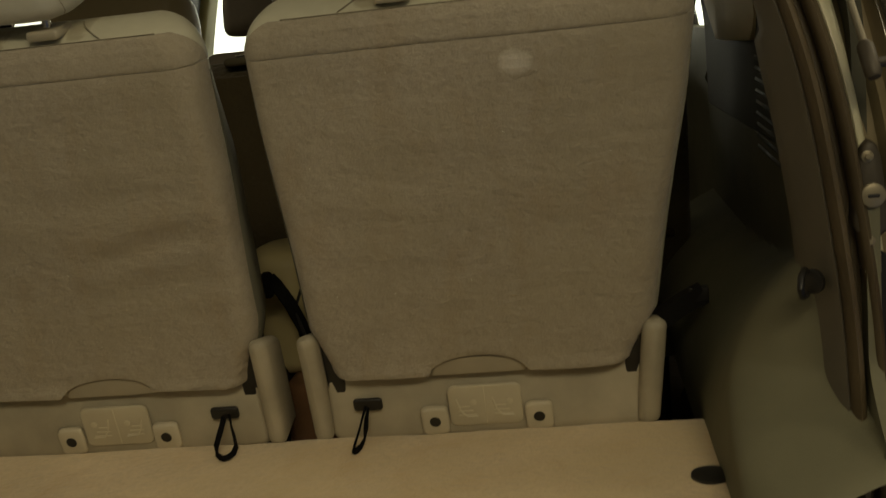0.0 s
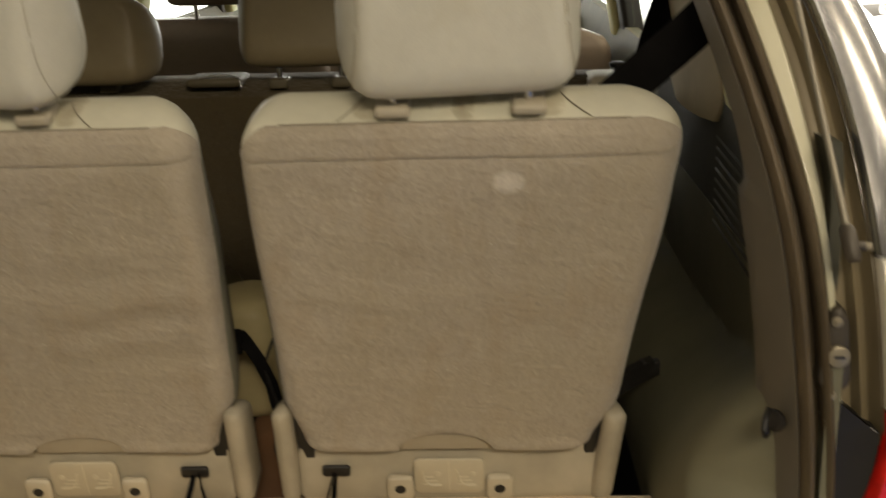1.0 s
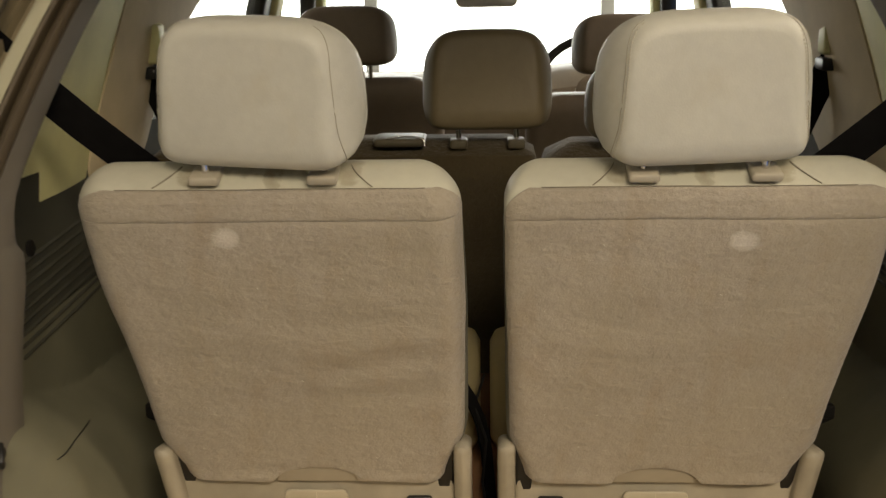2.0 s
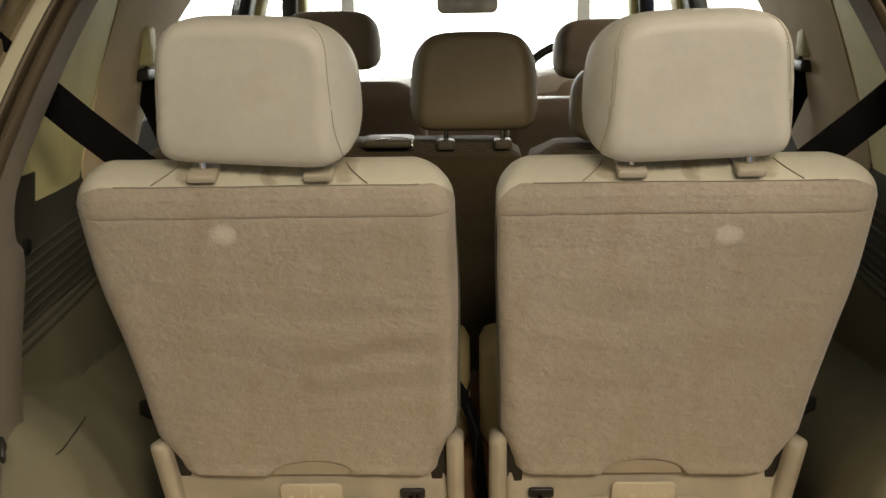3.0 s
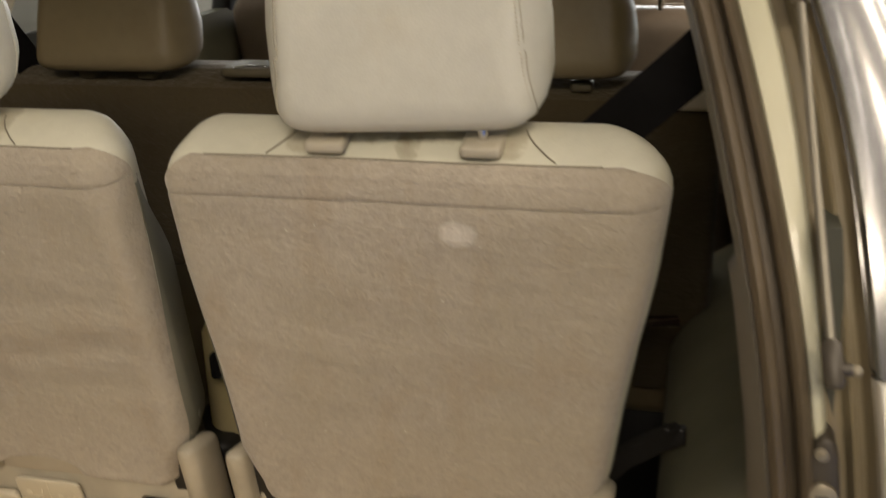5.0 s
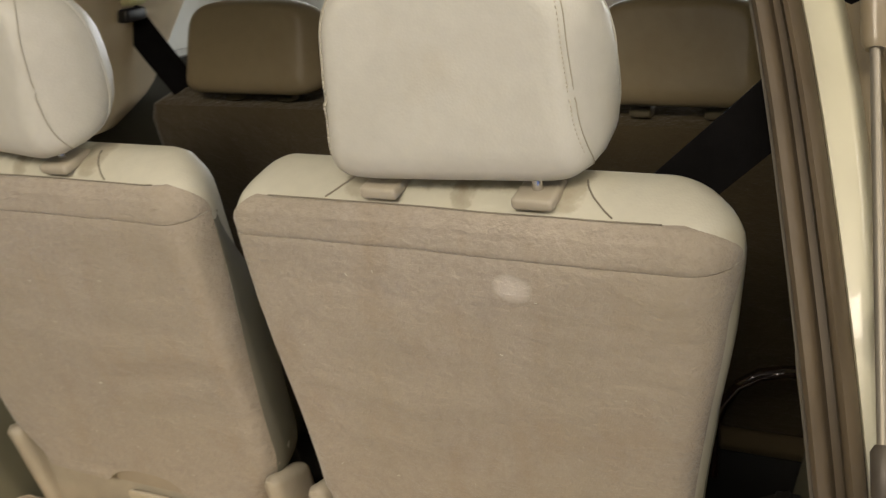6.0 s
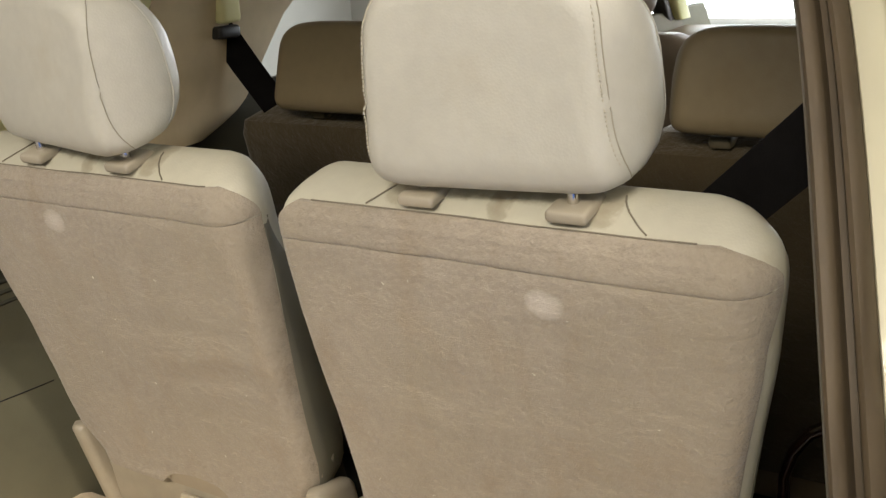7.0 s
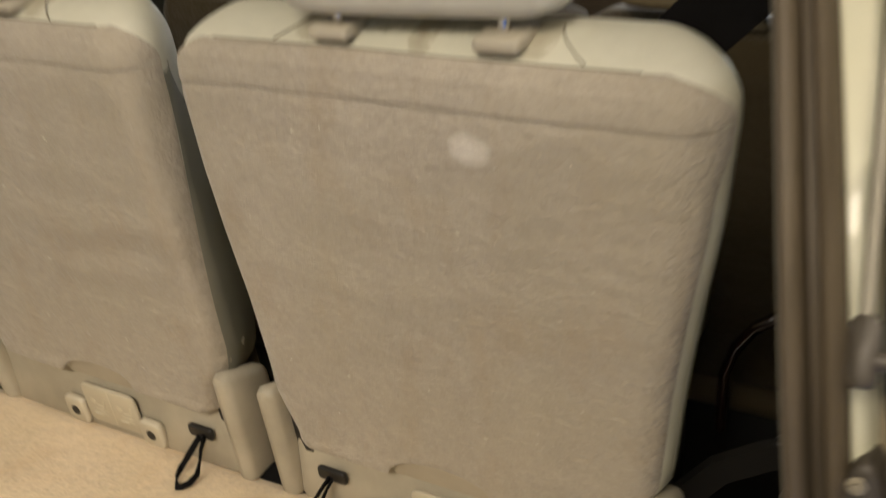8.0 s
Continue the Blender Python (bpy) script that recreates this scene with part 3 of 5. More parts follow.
for sx, side in ((1, "right"), (-1, "left")):
    wall = tagged(new("wall_" + side), "cabin side lining with moulded plastic panels", "wall", kind="structure")
    bm = bmesh.new()
    ring_wall(bm, frange(-0.20, 0.80, 76), frange(0.302, 0.500, 20), sx, wall_x)
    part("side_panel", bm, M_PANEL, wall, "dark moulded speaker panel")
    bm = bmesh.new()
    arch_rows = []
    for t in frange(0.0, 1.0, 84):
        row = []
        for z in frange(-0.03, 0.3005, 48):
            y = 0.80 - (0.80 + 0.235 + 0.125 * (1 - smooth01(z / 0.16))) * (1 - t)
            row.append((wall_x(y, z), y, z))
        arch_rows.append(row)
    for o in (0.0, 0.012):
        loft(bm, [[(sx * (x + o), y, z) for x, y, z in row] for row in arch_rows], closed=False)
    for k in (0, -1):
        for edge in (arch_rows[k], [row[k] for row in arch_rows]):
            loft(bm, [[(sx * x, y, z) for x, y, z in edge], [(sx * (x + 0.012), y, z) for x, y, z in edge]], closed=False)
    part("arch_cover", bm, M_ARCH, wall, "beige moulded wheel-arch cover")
    # seam across the lower panel
    bm = bmesh.new()
    tube(bm, [(sx * (wall_x(y, 0.165 - 0.1 * (y + 0.05)) - 0.0003), y, 0.165 - 0.1 * (y + 0.05)) for y in frange(-0.12, 0.03, 24)], 0.0009, 6)
    if sx < 0:
        part("panel_seam", bm, M_BLACK, wall)
    else:
        bm.free()
    # louvres
    for k in range(9):
        zz = 0.392 - 0.0150 * k
        bm = bmesh.new()
        pts = [(sx * 0.6085, 0.30, zz + 0.012), (sx * 0.6075, 0.29, zz + 0.011), (sx * 0.6070, -0.02, zz - 0.003), (sx * 0.6085, -0.03, zz - 0.004)]
        tube(bm, pts, [0.002, 0.0055, 0.0055, 0.002], 8, 0.75)
        part("louvre", bm, M_PANEL, wall)
    # upper linings
    def upper_x(y, z):
        return 0.612 - 0.30 * max(0.0, z - 0.45) ** 1.3 - 0.01 * smooth01((y - 0.1) / 0.2)
    bm = bmesh.new()
    rings = []
    for z in frange(0.458, 0.93, 30):
        y0 = max(0.0, soft_at(SEAL_Y, z) + 0.09)
        y1 = 0.25 + 0.35 * (z - 0.45)
        rings.append([(sx * (upper_x(y, z) - 0.012 * math.sin(math.pi * (y - y0) / (y1 - y0))), y, z) for y in frange(y0, y1, 8)]
                     + [(sx * (upper_x(y, z) + 0.015), y, z) for y in reversed(frange(y0, y1, 8))])
    loft(bm, rings)
    part("rear_pillar_lining", bm, M_CREAM, wall, "cream rear pillar lining")
    bm = bmesh.new()
    rings = []
    for z in frange(0.425, 0.93, 30):
        r = 0.06 * (1 - min(1, (z - 0.425) / 0.06)) ** 2
        y0 = 0.24 + 0.35 * (z - 0.45) + r
        y1 = curve_at([(0.42, 0.475), (0.46, 0.515), (0.62, 0.62), (0.70, 0.76), (0.76, 0.92), (0.93, 1.02)], z) - r + (0.15 * smooth01((0.70 - z) / 0.16) if sx > 0 else 0.0)
        rings.append([(sx * (upper_x(y, z) - 0.004 - 0.02 * max(0.0, math.sin(math.pi * (y - y0) / (y1 - y0))) ** 0.6), y, z) for y in frange(y0, y1, 8)]
                     + [(sx * (upper_x(y, z) + 0.015), y, z) for y in reversed(frange(y0, y1, 8))])
    loft(bm, rings)
    part("middle_pillar_lining", bm, M_CPILLAR, wall, "beige middle pillar lining with a rounded foot")
    # rear trim that closes the lining towards the seal
    def trim(z):
        d = 0.10 - 0.055 * smooth01((z - 0.40) / 0.12)
        w = 0.013 + 0.009 * smooth01((0.452 - z) / 0.012) + 0.010 * smooth01((0.30 - z) / 0.25)
        return [(a + SEAL_OUT, b) for a, b in [(-0.0056, 0.0035), (-0.0075, 0.001), (-0.0056 - 0.2 * w, 0.12 * d), (-0.0056 - 0.38 * w, 0.35 * d), (-0.0056 - 0.62 * w, 0.7 * d), (-0.004 - 0.82 * w, d), (-0.82 * w + 0.003, 1.1 * d), (0.012, 0.6 * d), (0.003, 0.012)]]
    bm = bmesh.new()
    loft(bm, sweep_edge(trim, -0.03, 0.93, sx, 0.01))
    part("pillar_trim", bm, M_GREYTRIM, wall, "grey plastic trim beside the tailgate seal")
    # cargo hook
    bm = bmesh.new()
    disc(bm, (sx * 0.566, -0.205, 0.222), (-sx * 0.7, -0.7, 0), 0.015, 0.006, 18)
    tube(bm, [(sx * 0.556, -0.205, 0.236), (sx * 0.548, -0.222, 0.232), (sx * 0.546, -0.228, 0.220), (sx * 0.549, -0.222, 0.209), (sx * 0.556, -0.206, 0.206)], 0.0045, 8)
    transform(bm, Matrix.Translation((sx * 0.562, -0.207, 0.221)) @ Matrix.Scale(0.78, 4) @ Matrix.Translation((-sx * 0.562, 0.207, -0.221)))
    part("cargo_hook", bm, M_BLACK, wall, "black plastic cargo hook")
    bm = bmesh.new()
    tube(bm, [(sx * 0.560, -0.175, 0.445), (sx * 0.552, -0.180, 0.446), (sx * 0.549, -0.184, 0.434), (sx * 0.552, -0.180, 0.425)], 0.003, 8)
    part("clip", bm, M_BLACK, wall)
    # round cap on the panel, sill of the rear side
    bm = bmesh.new()
    disc(bm, (sx * (wall_x(0.03, 0.405) + 0.001), 0.03, 0.405), (-sx, 0, 0), 0.011, 0.006, 16)
    part("cap", bm, M_BLACK, wall)
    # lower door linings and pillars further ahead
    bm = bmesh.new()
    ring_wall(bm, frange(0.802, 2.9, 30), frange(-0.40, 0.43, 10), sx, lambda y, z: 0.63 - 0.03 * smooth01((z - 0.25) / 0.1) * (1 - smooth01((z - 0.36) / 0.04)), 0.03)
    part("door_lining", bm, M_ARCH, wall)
    bm = bmesh.new()
    ring_wall(bm, frange(0.802, 2.9, 12), frange(-0.03, 0.0, 1), sx, lambda y, z: 0.60, 0.03)
    part("sill", bm, M_PLASTIC, wall)
    for name, mat, (ya, yb), lean, x0 in (("door_frame", M_BLACK, (1.50, 1.60), 0.15, 0.63), ("centre_pillar_lining", M_CREAM, (1.602, 1.70), 0.15, 0.615),
                                          ("windscreen_frame", M_BLACK, (2.30, 2.36), -1.1, 0.62), ("windscreen_pillar_lining", M_CREAM, (2.362, 2.46), -1.1, 0.60)):
        bm = bmesh.new()
        rings = []
        for z in frange(0.40, 0.92, 10):
            xx = x0 - 0.25 * (z - 0.40) ** 1.2
            o = lean * (z - 0.62)
            rings.append([(sx * a, b + o, z) for a, b in rrect(xx, xx + 0.05, ya, yb, 0.015, 3)])
        loft(bm, rings)
        part(name, bm, mat, wall)
    bm = bmesh.new()
    rings = [[(sx * (0.645 - 0.25 * max(0, z - 0.40) ** 1.2 + d), y, z) for z in frange(0.38, 0.92, 6)] for y, d in ((0.42, 0), (2.6, 0))]
    loft(bm, rings, closed=False)
    win = part("side_window", bm, M_GLASS, wall, "clear side window glass")
    win.visible_shadow = False

headliner = tagged(new("ceiling"), "cream cloth headliner", "ceiling", kind="structure")
bm = bmesh.new()
rows = []
for y in frange(0.10, 2.25, 20):
    rows.append([(x, y, 0.945 - 0.25 * abs(x) ** 3 - 0.02 * (1 - smooth01((y - 0.1) / 0.4))) for x in frange(-0.56, 0.56, 24)])
loft(bm, rows, closed=False)
rows2 = [[(x, y, z + 0.03) for x, y, z in r] for r in rows]
loft(bm, rows2, closed=False)
for a, b in ((rows[0], rows2[0]), (rows[-1], rows2[-1])):
    loft(bm, [a, b], closed=False)
part("lining", bm, M_HEAD, headliner)

# windscreen, dashboard, mirror
bm = bmesh.new()
loft(bm, [[(x, 2.75 - 0.12 * (x / 0.6) ** 2, 0.36) for x in frange(-0.60, 0.60, 10)], [(x, 2.15 - 0.12 * (x / 0.6) ** 2, 0.93) for x in frange(-0.52, 0.52, 10)]], closed=False)
ws = on_body("windscreen", bm, M_GLASS, "clear windscreen glass")
ws.visible_shadow = False
dash = thing("dashboard", (0, 2.35, -0.36), "dark moulded dashboard below the windscreen", "dashboard")
bm = bmesh.new()
rings = []
for x in frange(-0.60, 0.60, 20):
    h = 0.38 + 0.03 * math.exp(-((x - 0.33) / 0.16) ** 2)
    rings.append([(x, y, z + 0.36) for y, z in ((0.40, -0.36), (0.45, h - 0.02), (0.30, h), (0.05, h - 0.005), (-0.05, h - 0.05), (-0.06, h - 0.16), (0.0, -0.05), (0.02, -0.36))])
loft(bm, rings)
part("dash_top", bm, M_FRONT, dash)
wheel = thing("steering_wheel", (0.34, 2.05, 0.36), "dark leather steering wheel", "steering wheel")
bm = bmesh.new()
ring = []
for k in range(33):
    a = 2 * math.pi * k / 32
    ring.append((0.185 * math.cos(a), 0.06 * math.sin(a) + 0.02, 0.17 * math.sin(a)))
tube(bm, ring, 0.014, 8, cap=False)
part("rim", bm, M_BLACK, wheel)
bm = bmesh.new()
disc(bm, (0, 0.06, -0.01), (0, -1, 0.35), 0.06, 0.05, 20, 0.3)
tube(bm, [(-0.18, 0.02, 0), (0.18, 0.02, 0)], 0.012, 8, 0.5)
part("hub", bm, M_FRONT, wheel)
bm = bmesh.new()
tube(bm, [(0, 0.05, 0.0), (0, 0.30, -0.06)], 0.03, 12)
part("column", bm, M_BLACK, wheel)

mirror = thing("rear_view_mirror", (0.0, 2.15, 0.66), "rear-view mirror hanging at the windscreen", "mirror")
bm = bmesh.new()
slab(bm, -0.098, 0.098, -0.02, 0.015, -0.030, 0.030, 0.022, 0.006)
part("housing", bm, M_SOCKET, mirror)
bm = bmesh.new()
slab(bm, -0.092, 0.092, -0.0225, -0.0205, -0.026, 0.026, 0.018, 0.0004)
# pale lens material imitates the bright hall reflected in the glass
part("glass", bm, M_CLEAR, mirror, "mirror glass with its bright reflection as pale colour")
bm = bmesh.new()
tube(bm, [(0, 0.0, 0.02), (0, 0.05, 0.10), (0, 0.06, 0.26)], [0.012, 0.014, 0.02], 10)
part("stalk", bm, M_GREYTRIM, mirror)

# ---- third-row seats ----
TILT = 12.9


HEAD_SECTIONS = [(0.0, 0.70, 0.62), (0.012, 0.765, 0.80), (0.04, 0.805, 0.90), (0.10, 0.845, 0.97), (0.22, 0.905, 1.0), (0.38, 0.965, 1.0),
                 (0.54, 1.0, 0.965), (0.68, 0.985, 0.90), (0.80, 0.93, 0.80), (0.90, 0.84, 0.67), (0.97, 0.70, 0.50), (1.0, 0.52, 0.34)]


def head_ring(w, h, d, u, kw, kh, n=44):
    """One upright section of a head rest at depth u: its outline narrows a little towards the top."""
    ring = []
    for i in range(n):
        a = 2 * math.pi * i / n
        ca, sa = math.cos(a), math.sin(a)
        p = 2 / (4.7 - 1.4 * u) if sa > 0 else 2 / (8.5 - 4.0 * u)
        xx = abs(ca) ** p * (1 if ca > 0 else -1)
        zz = abs(sa) ** p * (1 if sa > 0 else -1)
        ring.append((xx * w / 2 * kw * (1 - 0.07 * zz * (1 - u) - 0.20 * u * max(0.0, zz - 0.1) ** 1.5 - 0.12 * u * max(0.0, -zz - 0.3) ** 1.5), u * d + 0.012 * zz * (1 - u), h / 2 + zz * h / 2 * kh))
    return ring


def headrest_mesh(w, h, d):
    """A padded head rest: flat rear panel, bulging sides, round front; base at z 0, rear face near y 0."""
    bm = bmesh.new()
    loft(bm, [head_ring(w, h, d, u, kw, kh) for u, kw, kh in HEAD_SECTIONS])
    return bm


def head_seam(w, h, d, sx, front=False):
    """The stitched seam round a side cap: bowed towards the rear panel, or the piping along the cap's front edge."""
    pts = []
    for k in range(41):
        v = -0.93 + 1.86 * k / 40
        u = 0.70 - 0.16 * abs(v) ** 3 if front else 0.07 + 0.27 * abs(v) ** 4
        kw, kh = (curve_at([(q[0], q[i]) for q in HEAD_SECTIONS], u) for i in (1, 2))
        z = h / 2 + v * h / 2 * kh
        side = [q for q in head_ring(w, h, d, u, kw, kh, 720) if q[0] * sx > 0.15 * w]
        best = min(side, key=lambda q: abs(q[2] - z))
        pts.append(Vector((best[0] + sx * 0.0004, best[1] - 0.0004, z)))
    return pts


def back_limits(s, sx=1):
    """Inner and outer edge of the seat back, from the seat's middle, at height s along the back."""
    inner = curve_at([(0.093, -0.201), (0.104, -0.205), (0.157, -0.2235), (0.30, -0.2245), (0.41, -0.227), (0.56, -0.228)], s)
    outer = curve_at([(0.093, 0.152), (0.105, 0.157), (0.152, 0.184), (0.331, 0.208), (0.406, 0.220), (0.48, 0.229), (0.56, 0.229)], s)
    if sx < 0:
        # the other seat's cushion swells more at half height
        inner -= 0.0075 * smooth01((s - 0.12) / 0.06) * (1 - 0.7 * smooth01((s - 0.33) / 0.14))
    outer += (0.0060 if sx > 0 else 0.0085) * smooth01((s - 0.22) / 0.2)
    top, r = 0.532, 0.044
    if s > top - r:
        q = r - math.sqrt(max(0.0, r * r - (s - (top - r)) ** 2))
        inner, outer = inner + q, outer - (1.2 if sx > 0 else 1.0) * q
    return inner, outer


def carpet_limits(s, sx=1):
    """The carpet on the seat back keeps off the rounded upper corners, where the leather shows."""
    a, b = back_limits(s, sx)
    q = 0.0
    if s > 0.4855:
        q = 0.0325 - math.sqrt(max(0.0, 0.0325 ** 2 - (s - 0.4855) ** 2))
    return a + 0.0022 - 0.0018 * smooth01((s - 0.20) / 0.26) + 0.65 * q, b - 0.0015 - 0.0038 * smooth01((0.475 - s) / 0.05) - q


def back_rear(s):
    return curve_at([(0.0, 0.0), (0.46, 0.0), (0.49, 0.002), (0.505, 0.005), (0.516, 0.011), (0.522, 0.020), (0.527, 0.031), (0.530, 0.041), (0.532, 0.054)], s)


def back_front(s):
    return curve_at([(0.08, 0.068), (0.38, 0.082), (0.48, 0.086), (0.505, 0.085), (0.522, 0.080), (0.532, 0.068)], s)


CREASES = [((-0.20, 0.300), (-0.05, 0.262), 0.0028, 0.015), ((-0.21, 0.235), (-0.02, 0.222), 0.0024, 0.017), ((-0.16, 0.345), (-0.03, 0.330), 0.0018, 0.016),
           ((0.02, 0.30), (0.17, 0.275), 0.0014, 0.018)]


def crease_depth(x, s):
    """Soft slanting folds in the stretched carpet."""
    d = 0.0
    for (xa, sa), (xb, sb), h, w in CREASES:
        t = max(0.0, min(1.0, (x - xa) / (xb - xa)))
        mid = sa + (sb - sa) * t + 0.006 * math.sin(3 * t)
        fade = smooth01((x - xa + 0.02) / 0.04) * smooth01((xb + 0.02 - x) / 0.05)
        d += h * fade * (math.exp(-((s - mid) / w) ** 2) - 0.7 * math.exp(-((s - mid - 1.6 * w) / (1.2 * w)) ** 2))
    return d


def edge_radius(s, sx, k):
    """Rounding of the inner (k 0) or outer (k 1) rear edge of one seat; the worn seat has slumped."""
    if k == 0 and sx > 0:
        return 0.030 - 0.019 * smooth01((s - 0.18) / 0.24)
    return 0.030 + 0.010 * smooth01((s - 0.34) / 0.14)


def rear_point(x, s, sx, lift=0.0, folds=0.0):
    """A place on the rear face of the seat back."""
    a, b = back_limits(s, sx)
    e = min(x - a, b - x)
    r = edge_radius(s, sx, 0 if x - a < b - x else 1)
    y = back_rear(s) + (r - math.sqrt(max(0.0, r * r - (r - e) ** 2)) if e < r else 0.0)
    w = 0.0026 * noise.noise((x * 6, s * 8, 1.0 + folds)) + 0.0012 * noise.noise((x * 17, s * 21, 5.0)) + folds * crease_depth(x, s)
    return (x, y + w - lift, s)


def third_row_seat(sx, label):
    """One folding seat seen from behind; sx -1 builds its mirror image."""
    flip = Matrix.Diagonal((sx, 1, 1, 1))
    seat = thing("folding_seat", Matrix.Translation((sx * 0.2535, 0.0067, 0.0)), label, "car seat", "third-row seats")
    tilt = Matrix.Rotation(radians(TILT), 4, "X")

    def put(name, bm, mat, parent=None, text="", tilted=True, smooth=True):
        transform(bm, flip)
        ob = part(name, bm, mat, parent or seat, text, smooth)
        if tilted and parent is None:
            ob.matrix_basis = tilt
        return ob

    def lean(x, y):
        """The flanks lean in towards the front, each seat on one side."""
        if sx < 0 and x < 0:
            return 0.009 * smooth01((y - 0.03) / 0.05)
        return -0.013 * smooth01((y - 0.036) / 0.05) if sx > 0 and x > 0 else 0.0

    # leather backrest body
    bm = bmesh.new()
    rings = []
    for s in [0.093, 0.098, 0.112] + frange(0.13, 0.475, 16) + [0.485, 0.495, 0.503, 0.51, 0.515, 0.519, 0.522, 0.525, 0.5275, 0.5295, 0.531, 0.5318]:
        a, b = back_limits(s, sx)
        y0, y1 = back_rear(s) + 0.003, back_front(s)
        most = (y1 - y0) * 0.47
        ring = []
        for cx, cy, dx, dy, r, turn in ((a, y0, 1, 1, edge_radius(s, sx, 0), 180), (b, y0, -1, 1, edge_radius(s, sx, 1), 270), (b, y1, -1, -1, 0.036, 0), (a, y1, 1, -1, 0.036, 90)):
            r = min(r, most)
            for deg in frange(turn, turn + 90, 6):
                ring.append((cx + dx * r + r * math.cos(radians(deg)), cy + dy * r + r * math.sin(radians(deg))))
        rings.append([(p + lean(p, q), q, s) for p, q in ring])
    loft(bm, rings)
    back = put("backrest", bm, M_LEATHER, text="cream leather backrest, grimy and browner along its top edge")

    # grey vinyl cover on the outer flank; the inner one paints the gap's shade
    for k, top in ((0, 0.476), (1, 0.348)):
        bm = bmesh.new()
        rings = []
        out = 1 if k else -1
        for sv in [0.096] + frange(0.104, top - 0.03, 14) + [top - 0.02, top - 0.011, top - 0.004, top]:
            x = back_limits(sv, sx)[k]
            rise = smooth01((sv - top + 0.05) / 0.05) if k else smooth01((sv - top + 0.012) / 0.012)
            y0 = back_rear(sv) + 0.031 + 0.032 * rise
            y1 = back_front(sv) - 0.004 - (0 if k else 0.036 * smooth01((sv - 0.36) / (top - 0.36)))
            o = (0.0012 - 0.0018 * rise) * out
            ring = [(x - 2 * o, y0), (x + 0.3 * o, y0 + 0.001), (x + o, y0 + 0.004)]
            if k == 0:
                ring = []
                start = 62 + 22 * smooth01((sv - 0.20) / 0.26)
                for deg in frange(start, 90, 4):
                    c, d = math.cos(radians(deg)), math.sin(radians(deg))
                    r = edge_radius(sv, sx, 0)
                    ring.append((x + out * (-r + (r + 0.0012 - 0.0036 * rise) * d), back_rear(sv) + r - (r + 0.0012 - 0.0036 * rise) * c))
            rings.append([(a + lean(a, b), b, sv) for a, b in ring + [(x + o, y1 - 0.002), (x, y1), (x - 2 * o, y1), (x - 0.006 * out, (y0 if k else back_rear(sv) + 0.031) + 0.006)]])
        loft(bm, rings)
        put("dark_flank", bm, M_SIDE, text="dark backrest flank, vinyl outside, painted gap shade inside")
    # carpet on the rear face, its upper strip and lower flap edge
    spot = velour("grey_beige_velour" if sx > 0 else "grey_beige_velour_worn", (0.366, 0.322, 0.256), ((sx * 0.052, 0.455 if sx > 0 else 0.462), (0.023, 0.019)))
    for name, s0, s1, lift in (("back_panel", 0.0940, 0.4815, 0.0022), ("upper_strip", 0.4822, 0.5175, 0.0022)):
        bm = bmesh.new()
        rows = []
        n = 84 if s1 < 0.5 else 30
        for j in range(n + 1):
            s = s0 + (s1 - s0) * (j / n if s1 < 0.5 else 1 - (1 - j / n) ** 2)
            a, b = carpet_limits(s, sx)
            row = []
            for i in range(65):
                x = a + (b - a) * i / 64
                ss = s
                if name == "back_panel":
                    bow = 0.0940 + 0.0215 * max(0.0, 1 - ((x + 0.0275) / 0.058) ** 2) ** 0.55 + 0.0012 * math.sin(31 * x + 2 * sx)
                    ss = bow + (s1 - bow) * (s - s0) / (s1 - s0)
                px, py, pz = rear_point(x, ss, sx, lift + 0.0035 * smooth01((0.110 - ss) / 0.015), 1.0 if sx < 0 else 0.25)
                e = min(x - a, b - x)
                py += 0.0012 * (1 - smooth01(e / 0.012))
                if j in (0, n):
                    py += 0.0010
                row.append((px, py, pz))
            rows.append(row)
        loft(bm, rows, closed=False)
        under = [[(x, y + 0.003, z) for x, y, z in r] for r in rows]
        loft(bm, under, closed=False)
        for a, b in ((rows[0], under[0]), (rows[-1], under[-1])):
            loft(bm, [a, b], closed=False)
        for k in (0, -1):
            loft(bm, [[r[k] for r in rows], [r[k] for r in under]], closed=False)
        put(name, bm, spot, text="grey-beige napped carpet with a rubbed pale spot" if s1 < 0.5 else "")
    # specks of lint on the carpet
    rnd = random.Random(5 if sx > 0 else 9)
    bm = bmesh.new()
    for k in range(13):
        x, sv = rnd.uniform(-0.18, 0.16), rnd.uniform(0.13, 0.47)
        px, py, pz = rear_point(x, sv, sx, 0.0026, 1.0 if sx < 0 else 0.25)
        a, ln = rnd.uniform(0, 3.1), rnd.uniform(0.0005, 0.0016)
        tube(bm, [(px - ln * math.cos(a), py, pz - ln * math.sin(a)), (px + ln * math.cos(a), py - 0.0003, pz + ln * math.sin(a))], 0.0004, 4)
    tagged(put("lint", bm, M_STITCH), "tiny pale lint specks on the carpet", kind="stuff")
    # plastic tongue that shows in the arched cut-out of the carpet
    bm = bmesh.new()
    rings = []
    for y, k in ((0.006, 1.0), (-0.0015, 1.0), (-0.0032, 0.97), (-0.0038, 0.90)):
        rings.append([(-0.0275 + 0.0565 * k * math.cos(radians(a)), y + 0.0055, 0.090 + 0.0235 * k * max(0.0, math.sin(radians(a))) ** 0.6) for a in range(0, 181, 10)])
    loft(bm, rings)
    put("flap_tongue", bm, M_PLASTIC, text="beige plastic tongue in the arched cut-out of the carpet")

